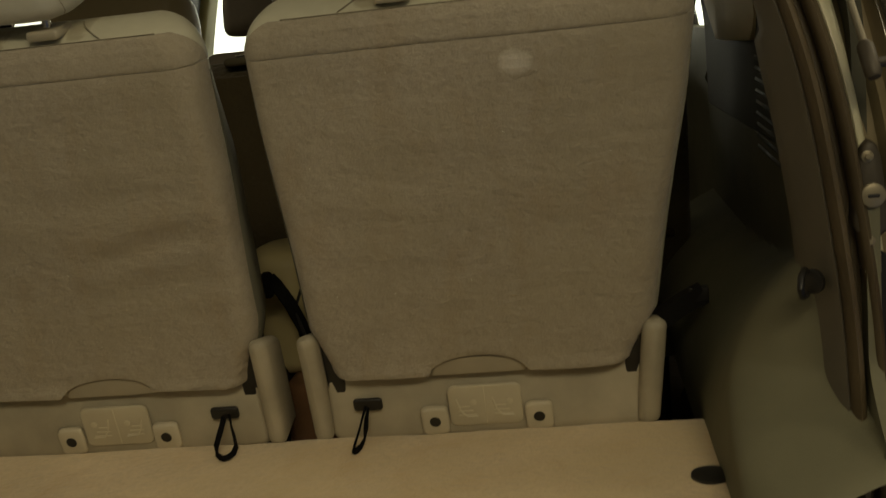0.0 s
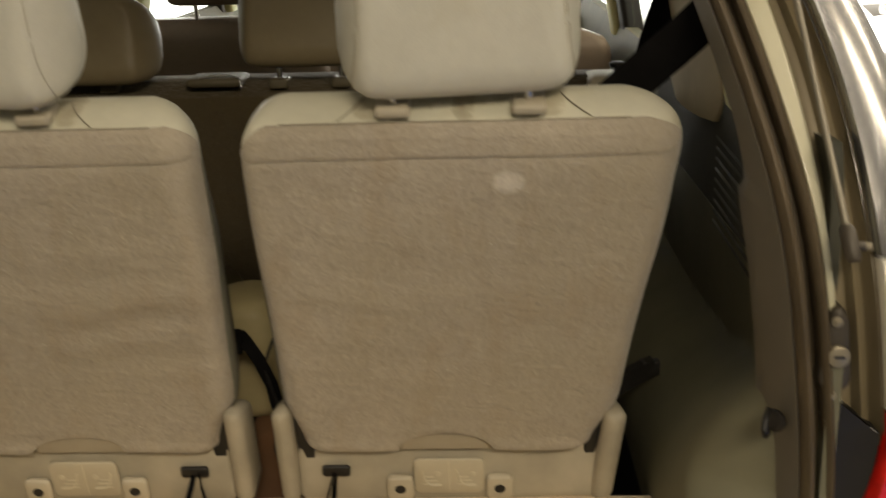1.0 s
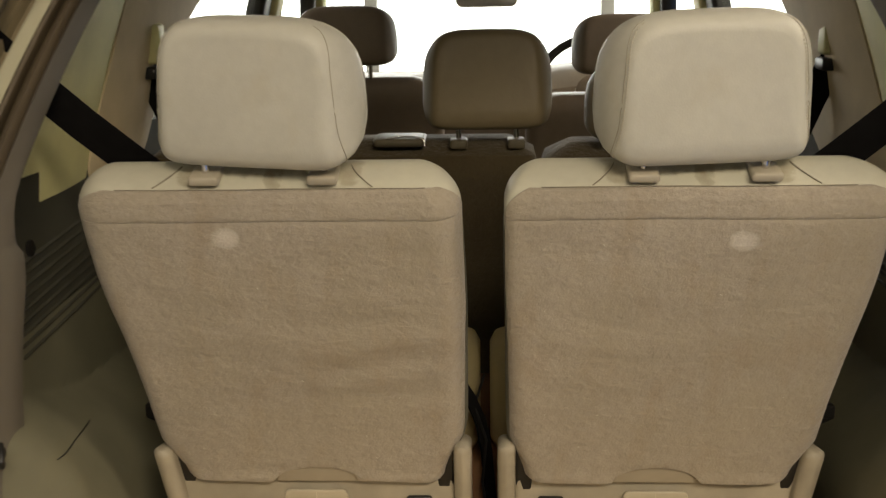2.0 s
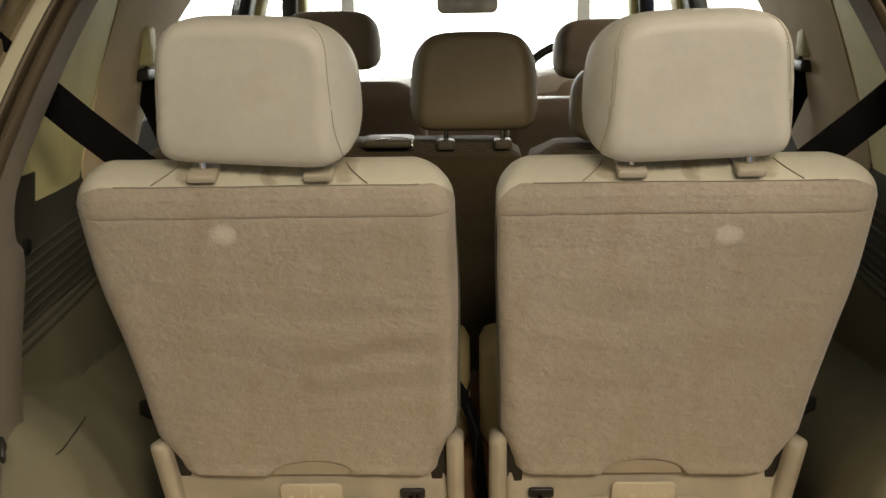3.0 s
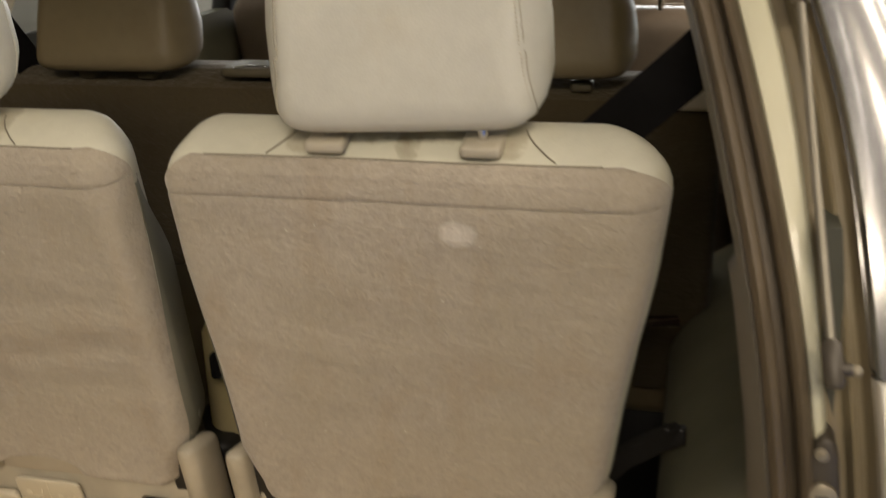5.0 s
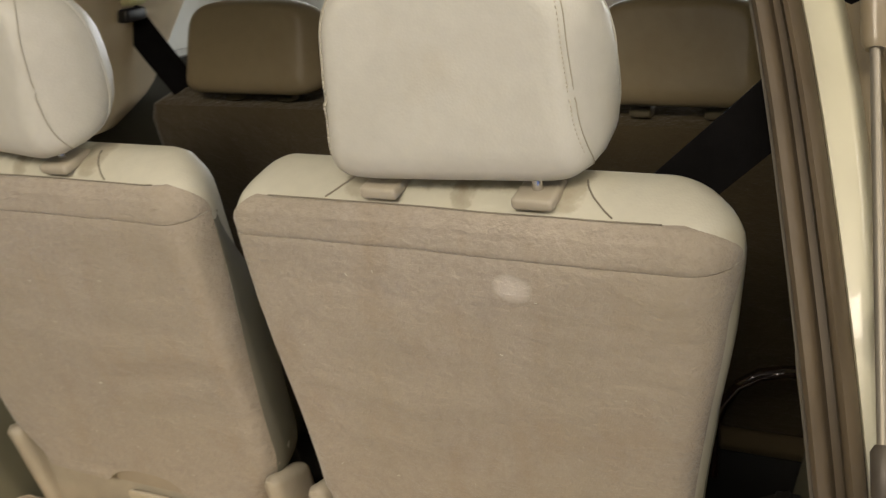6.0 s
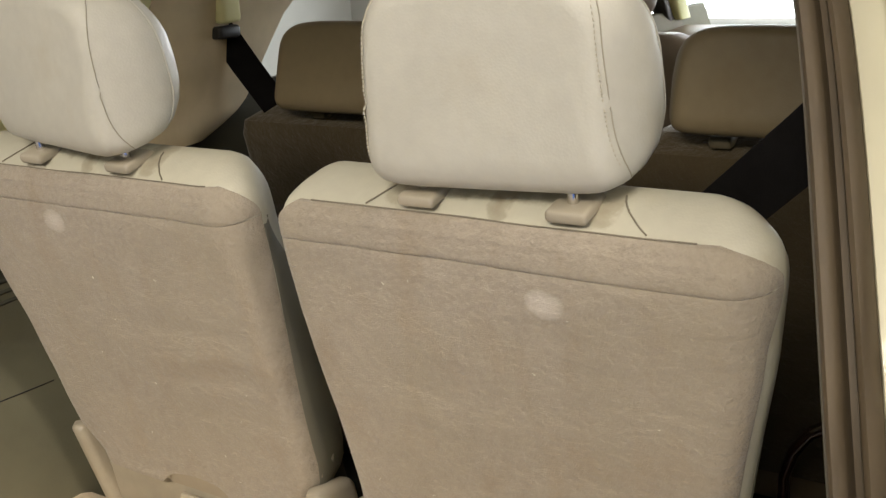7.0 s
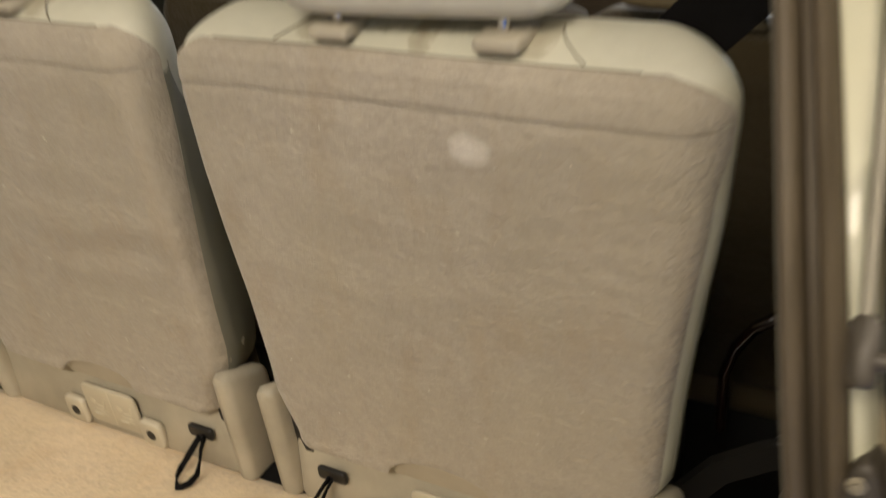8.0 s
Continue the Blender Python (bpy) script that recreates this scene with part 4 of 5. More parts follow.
    # seams on the leather top
    for xa, xb in ((-0.125, -0.098), (0.137, 0.108)):
        bm = bmesh.new()
        pts = []
        for k in range(13):
            t = k / 12
            s = 0.5185 + 0.0128 * t
            pts.append((xa + (xb - xa) * t, back_rear(s) + 0.0022, s + 0.0006))
        tube(bm, pts, 0.0008, 6)
        put("seam", bm, M_SEAMLINE)
    bm = bmesh.new()
    a, b = carpet_limits(0.5182, sx)
    pts = [rear_point(a + (b - a) * k / 40, 0.5182, sx, 0.0003) for k in range(1, 40)]
    tube(bm, pts, 0.0007, 6)
    put("piping", bm, M_SEAMLINE)

    # head rest on two posts with plastic sockets
    head_at = Matrix.Translation((0.008 if sx > 0 else 0.016, 0.016, 0.5425)) @ Matrix.Rotation(radians(5.0 if sx > 0 else 8.0), 4, "Z")
    bm = headrest_mesh(0.252, 0.168, 0.110)
    transform(bm, head_at)
    rest = put("headrest", bm, M_HEADREST, text="cream leather headrest with stitched side caps")
    for hx in (-1, 1):
        bm = bmesh.new()
        pts = [head_at @ p for p in head_seam(0.252, 0.168, 0.110, hx)]
        tube(bm, pts, 0.0006, 5)
        put("side_seam", bm, M_HEADSEAM, rest)
        bm = bmesh.new()
        tube(bm, [head_at @ p for p in head_seam(0.252, 0.168, 0.110, hx, True)], 0.0008, 5)
        put("piping", bm, M_HEADREST, rest)
        if sx < 0:
            continue
        bm = bmesh.new()
        for k in range(0, 40, 1):
            p, q = pts[k], pts[k + 1]
            n = max(1, int((q - p).length / 0.0062))
            for m in range(n):
                a = p.lerp(q, (m + 0.2) / n) + Vector((-hx * 0.0030, -0.0044, 0))
                b = p.lerp(q, (m + 0.75) / n) + Vector((-hx * 0.0030, -0.0044, 0))
                if a.y < 0.05:
                    tube(bm, [a, b], 0.0008, 5)
        put("stitching", bm, M_STITCH, rest)
    for x in (-0.0665, 0.0735):
        bm = bmesh.new()
        tube(bm, [(x, 0.028, 0.52), (x, 0.032, 0.575)], 0.0048, 12)
        put("post", bm, M_CHROME)
        bm = bmesh.new()
        slab(bm, x - 0.018, x + 0.018, 0.010, 0.052, 0.5235, 0.5345, 0.004, 0.003)
        put("post_socket", bm, M_POSTSOCKET)

    # fixed base: plate, label, anchors, strap slot, hinge covers
    bm = bmesh.new()
    slab(bm, -0.2135, 0.1635, 0.003, 0.06, 0.004, 0.0965, 0.010, 0.006)
    for v in bm.verts:
        v.co.y += 0.014 * smooth01((v.co.z - 0.060) / 0.0365) - 0.002 * math.sin(math.pi * max(0.0, min(1.0, v.co.z / 0.09)))
    put("base_plate", bm, M_BASE, text="scuffed beige plastic base plate")
    bm = bmesh.new()
    slab(bm, -0.0675, 0.0195, 0.0005, 0.005, 0.018, 0.0735, 0.009, 0.0015)
    tag = put("label_plate", bm, M_LABEL, text="cream moulded plate with two worn pictograms")
    bm = bmesh.new()
    slab(bm, -0.0248, -0.0236, 0.0, 0.001, 0.021, 0.071, 0.0004, 0.0002)
    put("divider", bm, M_PRINT, tag)
    for ox in (-0.046, -0.003):
        for k in range(3):
            bm = bmesh.new()
            slab(bm, ox - 0.011, ox + 0.011 - 0.004 * k, 0.0, 0.001, 0.032 + 0.006 * k, 0.034 + 0.006 * k, 0.0007, 0.0003)
            put("relief_bar", bm, M_PRINT, tag)
        bm = bmesh.new()
        tube(bm, [(ox - 0.012, 0.0004, 0.056), (ox - 0.008, 0.0004, 0.040), (ox - 0.001, 0.0004, 0.031), (ox + 0.012, 0.0004, 0.031)], 0.0011, 5)
        put("relief_curve", bm, M_PRINT, tag)
        bm = bmesh.new()
        disc(bm, (ox + 0.008, 0.001, 0.050), (0, -1, 0), 0.004, 0.001, 12)
        put("relief_dot", bm, M_PRINT, tag)
    for x in (-0.0855, 0.0385):
        bm = bmesh.new()
        slab(bm, x - 0.0165, x + 0.0165, -0.004, 0.006, 0.010, 0.047, 0.007, 0.003)
        anchor = put("anchor_cover", bm, M_SOCKET)
        bm = bmesh.new()
        disc(bm, (x, -0.0038, 0.029), (0, -1, 0), 0.0068, 0.0007, 16)
        put("hole", bm, M_BLACK, anchor)
    bm = bmesh.new()
    slab(bm, -0.182, -0.147, 0.0, 0.006, 0.047, 0.063, 0.004, 0.002)
    slot = put("strap_slot", bm, M_BLACK, text="black strap slot")
    bm = bmesh.new()
    x, wide = -0.1645, (0.85 if sx < 0 else 0.30)
    loop = [(0.0035, 0.0, 0.053), (0.005, -0.012, 0.050), (0.0075, -0.023, 0.042), (0.012, -0.032, 0.032), (0.0155, -0.042, 0.0235), (0.013, -0.054, 0.0195), (0.006, -0.0615, 0.0180), (0.0, -0.0635, 0.0176)]
    side = [(x - a * wide + 0.16 * b, b, c) for a, b, c in loop]
    back = [(x + a * wide + 0.16 * b, b + 0.003, c - 0.001) for a, b, c in reversed(loop[:-1])]
    ribbon(bm, side + back, (0.25, 0.55, 0.8), 0.0068, 0.0022)
    put("pull_strap", bm, M_BELT, tilted=False, text="black webbing pull loop")
    for x0, x1, top in ((-0.2360, -0.2125, 0.155), (0.160, 0.187, 0.147)):
        bm = bmesh.new()
        slab(bm, x0, x1, -0.008, 0.06, 0.006, top, 0.0115, 0.011)
        for v in bm.verts:
            v.co.z -= 0.45 * max(0.0, v.co.y) * smooth01((v.co.z - 0.08) / 0.05)
        if x0 > 0:
            for v in bm.verts:
                v.co.x += 0.10 * (v.co.z - 0.14)
                v.co.x += 0.004
        put("hinge_cover", bm, M_BASE, text="tall beige plastic hinge cover")
    for x0, x1 in ((-0.2115, -0.190), (0.142, 0.170)):
        bm = bmesh.new()
        slab(bm, x0, x1, 0.012, 0.07, 0.02, 0.150, 0.004, 0.002)
        put("hinge_arm", bm, M_BLACK)
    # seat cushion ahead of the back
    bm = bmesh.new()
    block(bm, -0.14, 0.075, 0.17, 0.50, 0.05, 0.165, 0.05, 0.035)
    put("cushion", bm, M_CUSHIONSHADE, tilted=False, text="shaded tan leather seat cushion")
    bm = bmesh.new()
    block(bm, -0.246, -0.150, 0.15, 0.28, 0.04, 0.214, 0.030, 0.022)
    put("bolster", bm, M_CUSHION, tilted=False, text="tan leather bolster of the cushion")
    bm = bmesh.new()
    block(bm, -0.20, 0.06, 0.12, 0.46, -0.365, 0.06, 0.02, 0.01)
    put("cushion_base", bm, M_BLACK, tilted=False)
    # belt stalks at the outer and inner side
    bm = bmesh.new()
    ribbon(bm, [(0.150, 0.13, 0.045), (0.185, 0.14, 0.085), (0.225, 0.147, 0.108), (0.252, 0.150, 0.120)], (0.4, 0.2, -0.9), 0.026, 0.014)
    slab(bm, 0.232, 0.258, 0.142, 0.158, 0.108, 0.128, 0.002, 0.002)
    put("buckle", bm, M_BLACK, tilted=False, text="black belt buckle on a short stalk")
    return seat


third_row_seat(1, "upright folding third-row seat with worn carpet back and cream leather top")
third_row_seat(-1, "upright folding third-row seat with creased carpet back and pale rubbed spot")

# third-row belts
for sx in (1, -1):
    belt = thing("seat_belt", (sx * 0.60, -0.07, 0.70), "black webbing belt from rear pillar down behind the seat", "seat belt", "third-row belts")
    bm = bmesh.new()
    o = Vector((sx * 0.60, -0.07, 0.70))
    pts = [Vector((sx * a, b, c)) - o for a, b, c in ((0.60, -0.045, 0.690), (0.545, -0.035, 0.630), (0.494, -0.022, 0.578), (0.442, -0.006, 0.528), (0.390, 0.015, 0.478), (0.338, 0.04, 0.430), (0.28, 0.06, 0.38), (0.24, 0.09, 0.3))]
    ribbon(bm, pts, (sx * 0.66, 0.25, -0.70), 0.050, 0.0018)
    part("webbing", bm, M_BELT, belt)
    bm = bmesh.new()
    slab(bm, -0.012, 0.012, 0.0, 0.05, -0.040, 0.012, 0.006, 0.004)
    part("guide", bm, M_BLACK, belt, "black plastic belt guide")

# cable and belt ends between the two seats
clutter = thing("buckle_stalk", (-0.01, 0.10, -0.02), "black belt buckle with loose wire between the seats", "buckle")
bm = bmesh.new()
ribbon(bm, [(0.020, -0.01, 0.0), (0.012, 0.0, 0.10), (0.004, 0.0, 0.145), (-0.010, 0.0, 0.18), (-0.026, 0.004, 0.205), (-0.036, 0.012, 0.212)], (0.8, 0.5, 0.3), 0.016, 0.006)
slab(bm, -0.044, -0.030, -0.003, 0.010, 0.188, 0.222, 0.005, 0.003)
part("buckle", bm, M_BELT, clutter)
bm = bmesh.new()
tube(bm, [(0.012, 0.0, 0.0), (0.006, -0.02, 0.06), (0.012, -0.01, 0.12), (-0.005, 0.0, 0.17), (0.010, 0.02, 0.21)], 0.0022, 6)
part("wire", bm, M_BLACK, clutter)


# ---- second-row bench ----
def bench_back(name, x0, x1, top, rests, label):
    w = (x1 - x0) / 2
    cx = (x0 + x1) / 2
    ob = thing(name, (cx, 0.55, -0.36), label, "car seat", "second-row seats")
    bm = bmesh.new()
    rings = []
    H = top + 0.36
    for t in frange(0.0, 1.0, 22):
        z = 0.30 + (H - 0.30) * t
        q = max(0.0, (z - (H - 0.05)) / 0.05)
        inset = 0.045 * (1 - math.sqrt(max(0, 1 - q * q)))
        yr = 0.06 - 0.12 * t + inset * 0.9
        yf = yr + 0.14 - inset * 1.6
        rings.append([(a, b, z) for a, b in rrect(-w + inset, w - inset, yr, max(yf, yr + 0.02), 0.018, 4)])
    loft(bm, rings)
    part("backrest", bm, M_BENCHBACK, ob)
    bm = bmesh.new()
    rings = []
    for i in range(13):
        x = -w + 0.03 + (2 * w - 0.06) * i / 12
        rings.append((x, -0.045, H - 0.030))
    tube(bm, rings, 0.0025, 6)
    part("top_seam", bm, M_SEAMLINE, ob)
    bm = bmesh.new()
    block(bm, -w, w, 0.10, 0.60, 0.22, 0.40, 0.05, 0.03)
    part("cushion", bm, M_TANSHADE, ob)
    bm = bmesh.new()
    block(bm, -w + 0.04, w - 0.04, 0.14, 0.54, 0.0, 0.23, 0.03, 0.01)
    part("seat_base", bm, M_BLACK, ob)
    for (rx0, rx1, rz0, rz1) in rests:
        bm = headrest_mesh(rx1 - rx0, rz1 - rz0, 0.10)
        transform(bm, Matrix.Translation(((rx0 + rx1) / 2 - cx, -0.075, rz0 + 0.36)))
        rest = part("headrest", bm, M_TANSHADE, ob, "shaded tan leather headrest")
        for px in (-0.05, 0.05):
            bm = bmesh.new()
            tube(bm, [((rx0 + rx1) / 2 - cx + px, -0.03, H - 0.015), ((rx0 + rx1) / 2 - cx + px, -0.03, rz0 + 0.39)], 0.005, 8)
            part("post", bm, M_CHROME, rest)
            bm = bmesh.new()
            slab(bm, (rx0 + rx1) / 2 - cx + px - 0.015, (rx0 + rx1) / 2 - cx + px + 0.015, -0.05, -0.012, H - 0.012, H + 0.004, 0.004, 0.003)
            part("post_socket", bm, M_CUSHIONSHADE, rest)
    return ob, H


left_bench, HL = bench_back("bench_seat", -0.60, 0.094, 0.464, [(-0.503, -0.235, 0.466, 0.606), (-0.106, 0.116, 0.488, 0.655)], "wide tan second-row bench back with two headrests")
bm = bmesh.new()
block(bm, 0.06, 0.15, -0.06, 0.02, HL - 0.006, HL + 0.008, 0.01, 0.005)
plate = part("release_plate", bm, M_CUSHIONSHADE, left_bench, "plastic release plate on the bench top")
bm = bmesh.new()
tube(bm, [(0.085, -0.058, HL + 0.009), (0.105, -0.056, HL + 0.012), (0.13, -0.054, HL + 0.012), (0.148, -0.057, HL + 0.008), (0.151, -0.060, HL - 0.004)], 0.0016, 8)
part("edge_strip", bm, M_CHROME, plate, "bright edge strip")
right_bench, HR = bench_back("bench_seat", 0.102, 0.538, 0.457, [(0.172, 0.418, 0.466, 0.601)], "narrow tan second-row seat back with one headrest")
bm = bmesh.new()
block(bm, 0.125, 0.212, -0.062, 0.03, HR - 0.034, HR + 0.003, 0.014, 0.008)
knob = part("release_knob", bm, M_SOCKET, right_bench, "pale cap with release knob on the seat shoulder")
bm = bmesh.new()
tube(bm, [(0.172, -0.03, HR), (0.172, -0.03, HR + 0.016)], 0.005, 8)
disc(bm, (0.172, -0.03, HR + 0.015), (0, 0, 1), 0.012, 0.008, 14, 0.3)
part("knob_head", bm, M_BLACK, knob)

# second-row belts with their guides on the pillars
for sx in (1, -1):
    belt = thing("seat_belt", (sx * 0.552, 0.445, 0.590), "black second-row belt hanging from its pillar guide", "seat belt", "second-row belts")
    bm = bmesh.new()
    ribbon(bm, [(sx * 0.012, 0, 0.012), (sx * 0.004, 0.012, -0.010), (-sx * 0.006, 0.035, -0.052), (-sx * 0.016, 0.085, -0.125), (-sx * 0.03, 0.13, -0.19)], (sx * 0.56, -0.56, -0.32), 0.046, 0.002)
    part("webbing", bm, M_BELT, belt)
    bm = bmesh.new()
    block(bm, -0.012, 0.016, -0.024, 0.024, -0.004, 0.016, 0.006, 0.004)
    part("guide", bm, M_BLACK, belt)
    bm = bmesh.new()
    block(bm, -0.010, 0.022, -0.018, 0.024, 0.020, 0.085, 0.008, 0.006)
    part("height_slider", bm, M_CREAM, belt)

# ---- front seats ----
for cx in (-0.36, 0.35):
    ob = thing("front_seat", (cx, 1.45, -0.36), "grey-brown leather front seat seen from behind", "car seat", "front seats")
    bm = bmesh.new()
    rings = []
    for t in frange(0, 1, 20):
        z = 0.35 + (0.44 if cx > 0 else 0.49) * t
        q = max(0.0, (t - 0.86) / 0.14)
        inset = 0.07 * (1 - math.sqrt(max(0, 1 - q * q)))
        yr = 0.08 - 0.12 * t + inset * 0.5
        rings.append([(a, b, z) for a, b in rrect(-0.245 + inset, 0.245 - inset, yr, yr + 0.15 - inset, 0.03, 4)])
    loft(bm, rings)
    part("backrest", bm, M_FRONT, ob)
    bm = headrest_mesh(0.262, 0.150, 0.11)
    transform(bm, Matrix.Translation((0, -0.05, 0.845 if cx > 0 else 0.875)))
    part("headrest", bm, M_FRONT, ob)
    for px in (-0.06, 0.06):
        bm = bmesh.new()
        tube(bm, [(px, 0.0, 0.77), (px, 0.0, 0.89)], 0.006, 8)
        part("post", bm, M_CHROME, ob)
    bm = bmesh.new()
    block(bm, -0.25, 0.25, 0.12, 0.62, 0.0, 0.40, 0.05, 0.03)
    part("cushion", bm, M_FRONT, ob)

# grab bow on the side lining, beside the seat cushion
bow = thing("grab_handle", (0.372, 0.400, 0.06), "glossy dark brown grab handle on the side lining", "handle")
bm = bmesh.new()
tube(bm, [(0.12, 0.02, 0.085), (0.085, 0.005, 0.088), (0.055, 0.0, 0.082), (0.030, 0.0, 0.064), (0.010, 0.0, 0.035), (0.0, 0.0, 0.0), (-0.004, 0.01, -0.08)], 0.011, 12, 0.7)
part("bow", bm, M_WOOD, bow)

# ---- the hall round the car ----
hall_floor = tagged(new("ground"), "glossy blue epoxy workshop floor", "floor", kind="structure")
bm = bmesh.new()
bmesh.ops.create_grid(bm, x_segments=2, y_segments=2, size=10, matrix=Matrix.Translation((0, 0, GROUND)))
part("floor_slab", bm, M_GREYFLOOR, hall_floor)
lane = tagged(new("pavement"), "blue painted floor lane beside the car", "floor", kind="structure")
bm = bmesh.new()
block(bm, 0.95, 4.6, -6.0, 5.2, GROUND + 0.001, GROUND + 0.006, 0.02, 0.001)
part("lane_paint", bm, M_HALLFLOOR, lane)
bm = bmesh.new()
block(bm, 0.95, 4.6, 3.3, 3.36, GROUND + 0.0065, GROUND + 0.009, 0.005, 0.001)
part("lane_line", bm, M_GREYFLOOR, lane)
for name, (cx, cy), (hx, hy) in (("wall_north", (0, 9.0), (9, 0.1)), ("wall_south", (0, -9.0), (9, 0.1)), ("wall_east", (7.0, 0), (0.1, 9)), ("wall_west", (-7.0, 0), (0.1, 9))):
    w = tagged(new(name), "white painted workshop wall", "wall", kind="structure")
    bm = bmesh.new()
    block(bm, cx - hx, cx + hx, cy - hy, cy + hy, GROUND, 2.6, 0.01, 0.005)
    part("wall_face", bm, M_HALL, w)
hall_ceiling = tagged(new("ceiling_hall"), "white workshop ceiling", "ceiling", kind="structure")
bm = bmesh.new()
block(bm, -7, 7, -9, 9, 2.6, 2.7, 0.01, 0.005)
part("ceiling_face", bm, M_HALL, hall_ceiling)
day = tagged(new("backdrop"), "bright daylight outside the hall front", "window", kind="structure")
bm = bmesh.new()
slab(bm, -5.5, 5.5, 8.80, 8.86, -0.2, 2.45, 0.05, 0.01)
part("daylight_pane", bm, M_DAY, day)
for x in frange(-5.5, 5.5, 5):
    bm = bmesh.new()
    slab(bm, x - 0.06, x + 0.06, 8.72, 8.79, -0.25, 2.5, 0.01, 0.005)
    part("mullion", bm, M_HALL, day)


# ---- other cars parked ahead ----
def parked_car(x, y, turn, paint, bumper_paint, label):
    car = thing("parked_car", Matrix.Translation((x, y, GROUND)) @ Matrix.Rotation(radians(turn), 4, "Z"), label, "car", "parked cars")
    prof = [(0.0, 0.30, 0.50, 0.62), (0.05, 0.22, 0.58, 0.72), (0.16, 0.19, 0.65, 0.80), (0.45, 0.18, 0.75, 0.845), (0.95, 0.18, 0.88, 0.865), (1.5, 0.18, 0.98, 0.875),
            (2.6, 0.18, 0.98, 0.875), (3.6, 0.20, 0.97, 0.86), (4.1, 0.24, 0.92, 0.80), (4.25, 0.34, 0.80, 0.72)]
    bm = bmesh.new()
    rings = []
    for yy, z0, z1, w in prof:
        ring = []
        for i in range(40):
            a = 2 * math.pi * i / 40
            ca, sa = math.cos(a), math.sin(a)
            xx = abs(ca) ** 0.42 * (1 if ca > 0 else -1) * w
            zz = (z0 + z1) / 2 + abs(sa) ** 0.55 * (1 if sa > 0 else -1) * (z1 - z0) / 2
            ring.append((xx * (1 - 0.10 * max(0, (zz - 0.6)) / 0.4), yy, zz))
        rings.append(ring)
    loft(bm, rings)
    part("body_shell", bm, paint, car)

    def skin(yy, deg):
        """A place on the body's outside at a length and an angle round its section."""
        z0, z1, w = (curve_at([(q[0], q[i]) for q in prof], yy) for i in (1, 2, 3))
        ca, sa = math.cos(radians(deg)), math.sin(radians(deg))
        zz = (z0 + z1) / 2 + abs(sa) ** 0.55 * (1 if sa > 0 else -1) * (z1 - z0) / 2
        return (abs(ca) ** 0.42 * (1 if ca > 0 else -1) * w * (1 - 0.10 * max(0, (zz - 0.6)) / 0.4), yy, zz)
    for mirror_side in (0, 1):
        for name, line in (("hood_seam", [(0.10 + 0.1 * i, 56 - 1.2 * i) for i in range(12)]), ("bumper_seam", [(0.30 - 0.006 * i, -25 + 7 * i) for i in range(12)]),
                           ("lower_seam", [(0.06 + 0.1 * i, -38 - 0.5 * i) for i in range(8)]), ("wing_crease", [(0.34 + 0.12 * i, 14 + 0.8 * i) for i in range(10)])):
            bm = bmesh.new()
            tube(bm, [skin(yy, 180 - deg if mirror_side else deg) for yy, deg in line], 0.006 if name != "lower_seam" else 0.02, 6)
            part(name, bm, M_BLACK, car)
    bm = bmesh.new()
    rings = []
    for yy, z1, w in ((1.25, 0.97, 0.74), (1.75, 1.22, 0.66), (2.1, 1.38, 0.60), (2.7, 1.42, 0.60), (3.3, 1.36, 0.60), (3.9, 0.98, 0.70)):
        rings.append([(a, yy, b) for a, b in rrect(-w, w, 0.90, z1, 0.08, 4)])
    loft(bm, rings)
    part("cabin_glass", bm, M_CORNER, car)
    bm = bmesh.new()
    block(bm, -0.56, 0.56, 2.05, 3.35, 1.40, 1.445, 0.12, 0.02)
    part("roof", bm, paint, car)
    for sx in (-1, 1):
        bm = bmesh.new()
        slab(bm, 0.34, 0.72, -0.02, 0.30, 0.455, 0.595, 0.06, 0.02)
        for v in bm.verts:
            v.co.y += 0.35 * (v.co.x - 0.34) ** 1.2 + 0.4 * (v.co.z - 0.45)
        transform(bm, Matrix.Diagonal((sx, 1, 1, 1)))
        lens = part("headlamp", bm, M_CLEAR, car, "clear glossy headlamp")
        bm = bmesh.new()
        disc(bm, (sx * 0.50, 0.055, 0.53), (0, -1, 0.15), 0.045, 0.05, 18, 0.4)
        part("reflector", bm, M_CHROME, lens)
        for fx in (0.40, 0.54):
            bm = bmesh.new()
            disc(bm, (sx * fx, -0.035 + 0.22 * (fx / 0.8) ** 3, 0.29), (0, -1, 0), 0.035, 0.02, 16, 0.3)
            part("fog_lamp", bm, M_CLEAR, car)
        for yy in (0.80, 3.40):
            bm = bmesh.new()
            disc(bm, (sx * 0.70, yy, 0.315), (sx, 0, 0), 0.315, 0.20, 28, 0.12)
            wh = part("wheel", bm, M_TYRE, car)
            bm = bmesh.new()
            disc(bm, (sx * 0.885, yy, 0.315), (sx, 0, 0), 0.20, 0.02, 20, 0.2)
            part("rim", bm, M_CHROME, wh)
    bm = bmesh.new()
    slab(bm, -0.32, 0.32, -0.012, 0.05, 0.43, 0.53, 0.03, 0.01)
    part("grille", bm, M_BLACK, car)
    bm = bmesh.new()
    rings = []
    for k in range(13):
        xx = -0.74 + 1.48 * k / 12
        rings.append((xx, 0.02 + 0.22 * (abs(xx) / 0.8) ** 3, 0.30))
    tube(bm, rings, [0.02, 0.05] + [0.07] * 9 + [0.05, 0.02], 10, 1.0)
    part("bumper", bm, bumper_paint, car)
    bm = bmesh.new()
    slab(bm, -0.40, 0.40, 0.03, 0.10, 0.17, 0.235, 0.02, 0.01)
    part("air_dam", bm, M_BLACK, car)
    return car


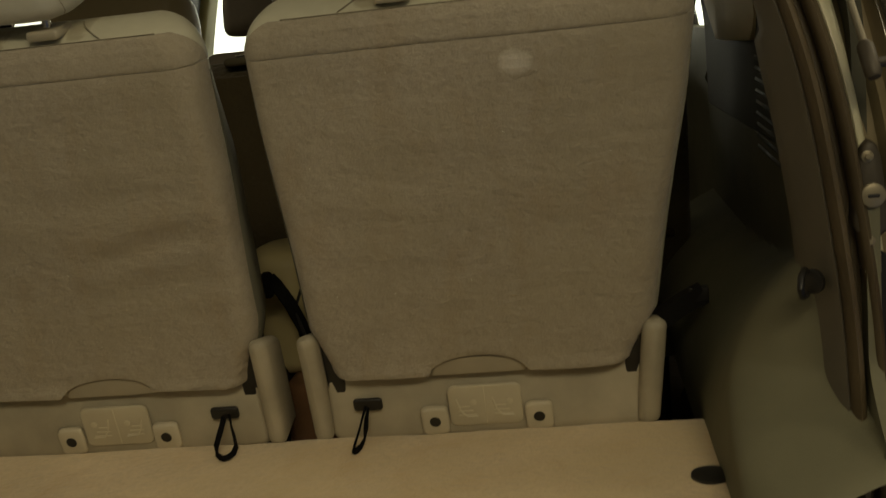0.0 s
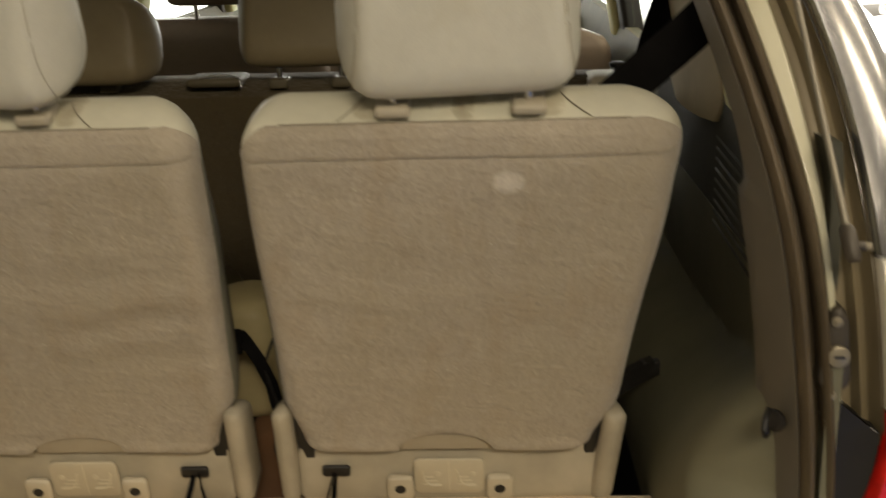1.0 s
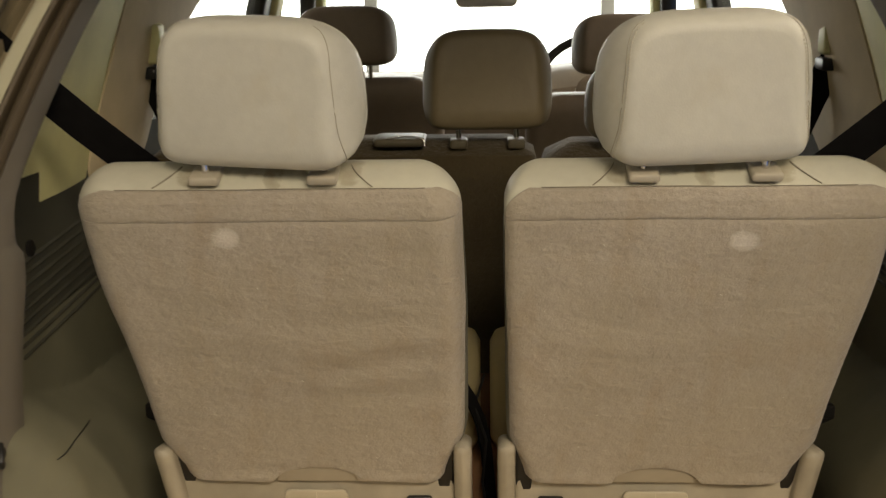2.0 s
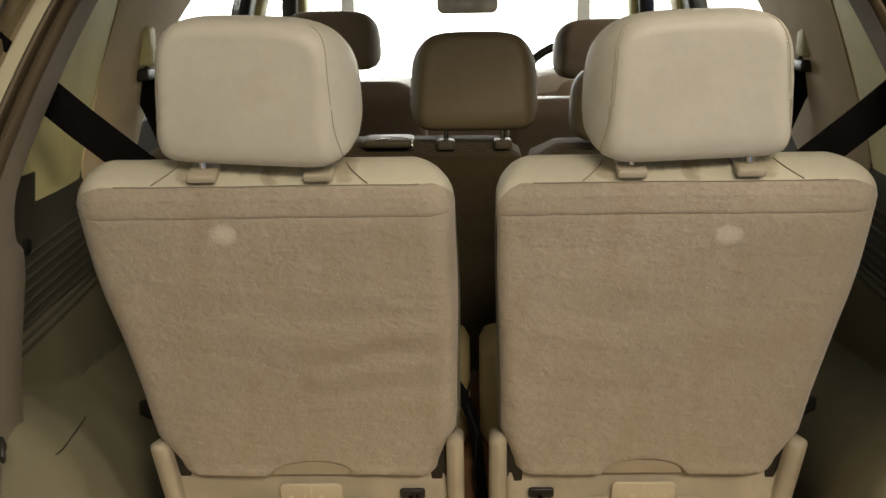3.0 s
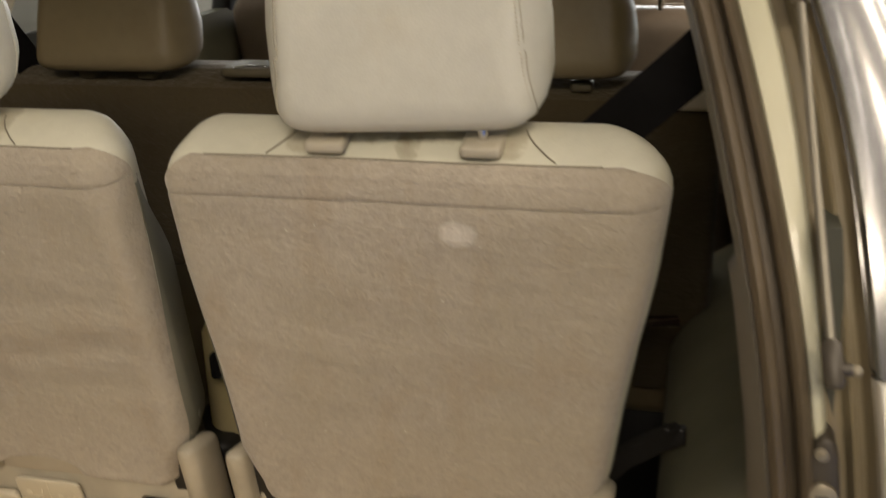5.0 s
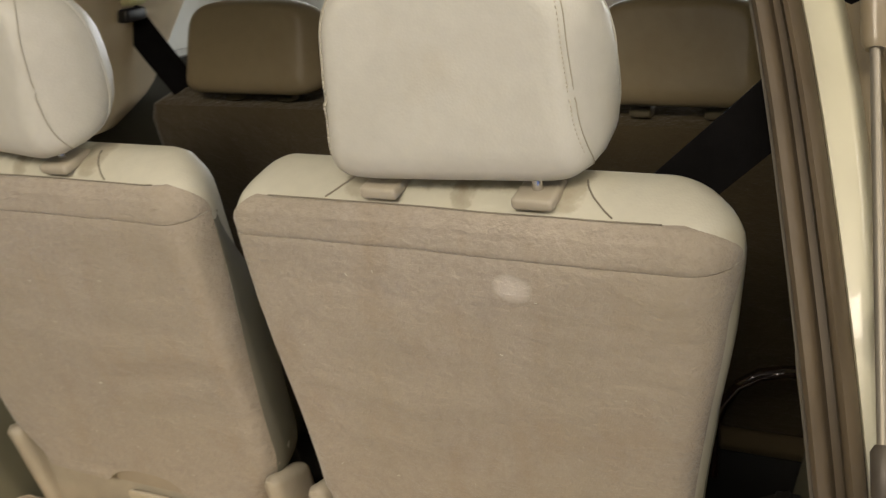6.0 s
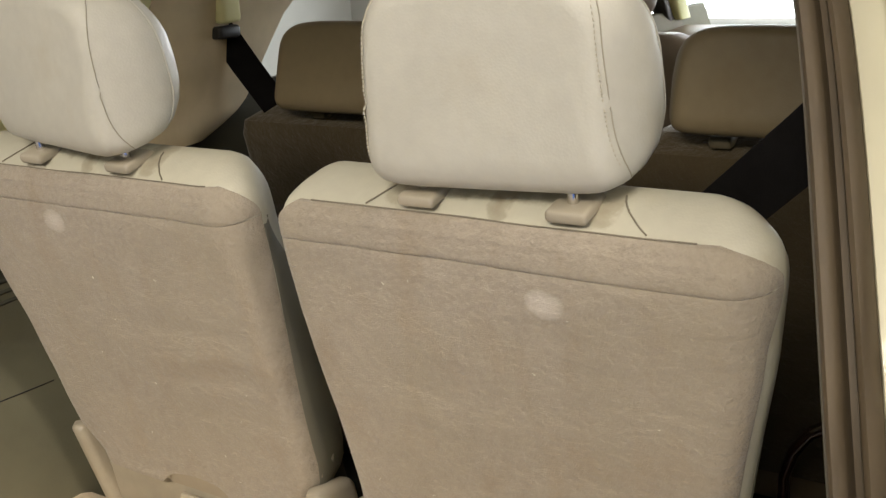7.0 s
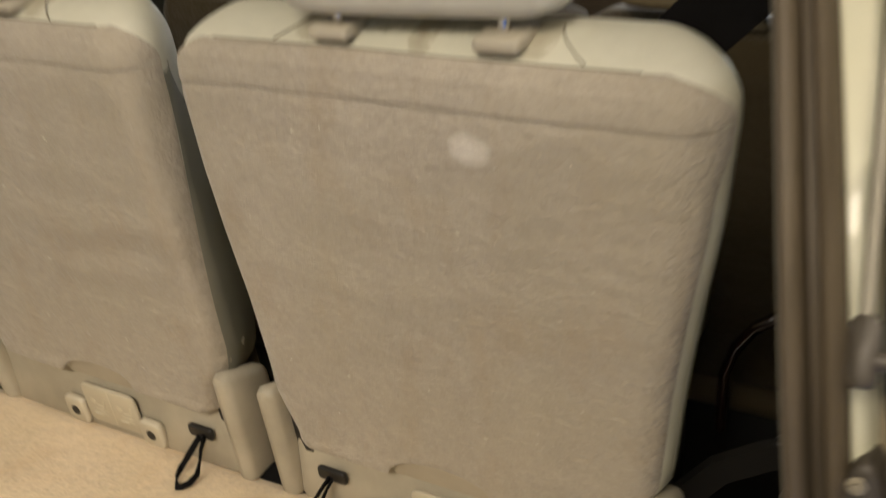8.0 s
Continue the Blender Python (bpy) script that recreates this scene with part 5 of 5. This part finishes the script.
parked_car(1.32, 4.40, -90, M_SILVER, M_SILVER, "silver saloon car parked across the blue lane")

# white body colour stands for the glare on a beige car
parked_car(2.50, 6.7, 0, M_PAINT, M_GOLD, "beige car parked behind the silver one, its glare painted white")

# lit tube fixtures in rows under the hall ceiling
for x in (1.5, 2.9, 4.3, -2.2, -4.0):
    for y in (-4.4, -1.4, 1.6, 4.6):
        fixture = thing("ceiling_light", (x, y, 2.54), "lit white tube fixture under the hall ceiling", "ceiling light", "hall ceiling lights")
        bm = bmesh.new()
        block(bm, -0.07, 0.07, -0.78, 0.78, 0.0, 0.055, 0.02, 0.008)
        part("housing", bm, M_HALL, fixture)
        bm = bmesh.new()
        tube(bm, [(0, -0.72, -0.025), (0, 0.72, -0.025)], 0.022, 8)
        part("tube", bm, M_TUBE, fixture, "lit fluorescent tube")
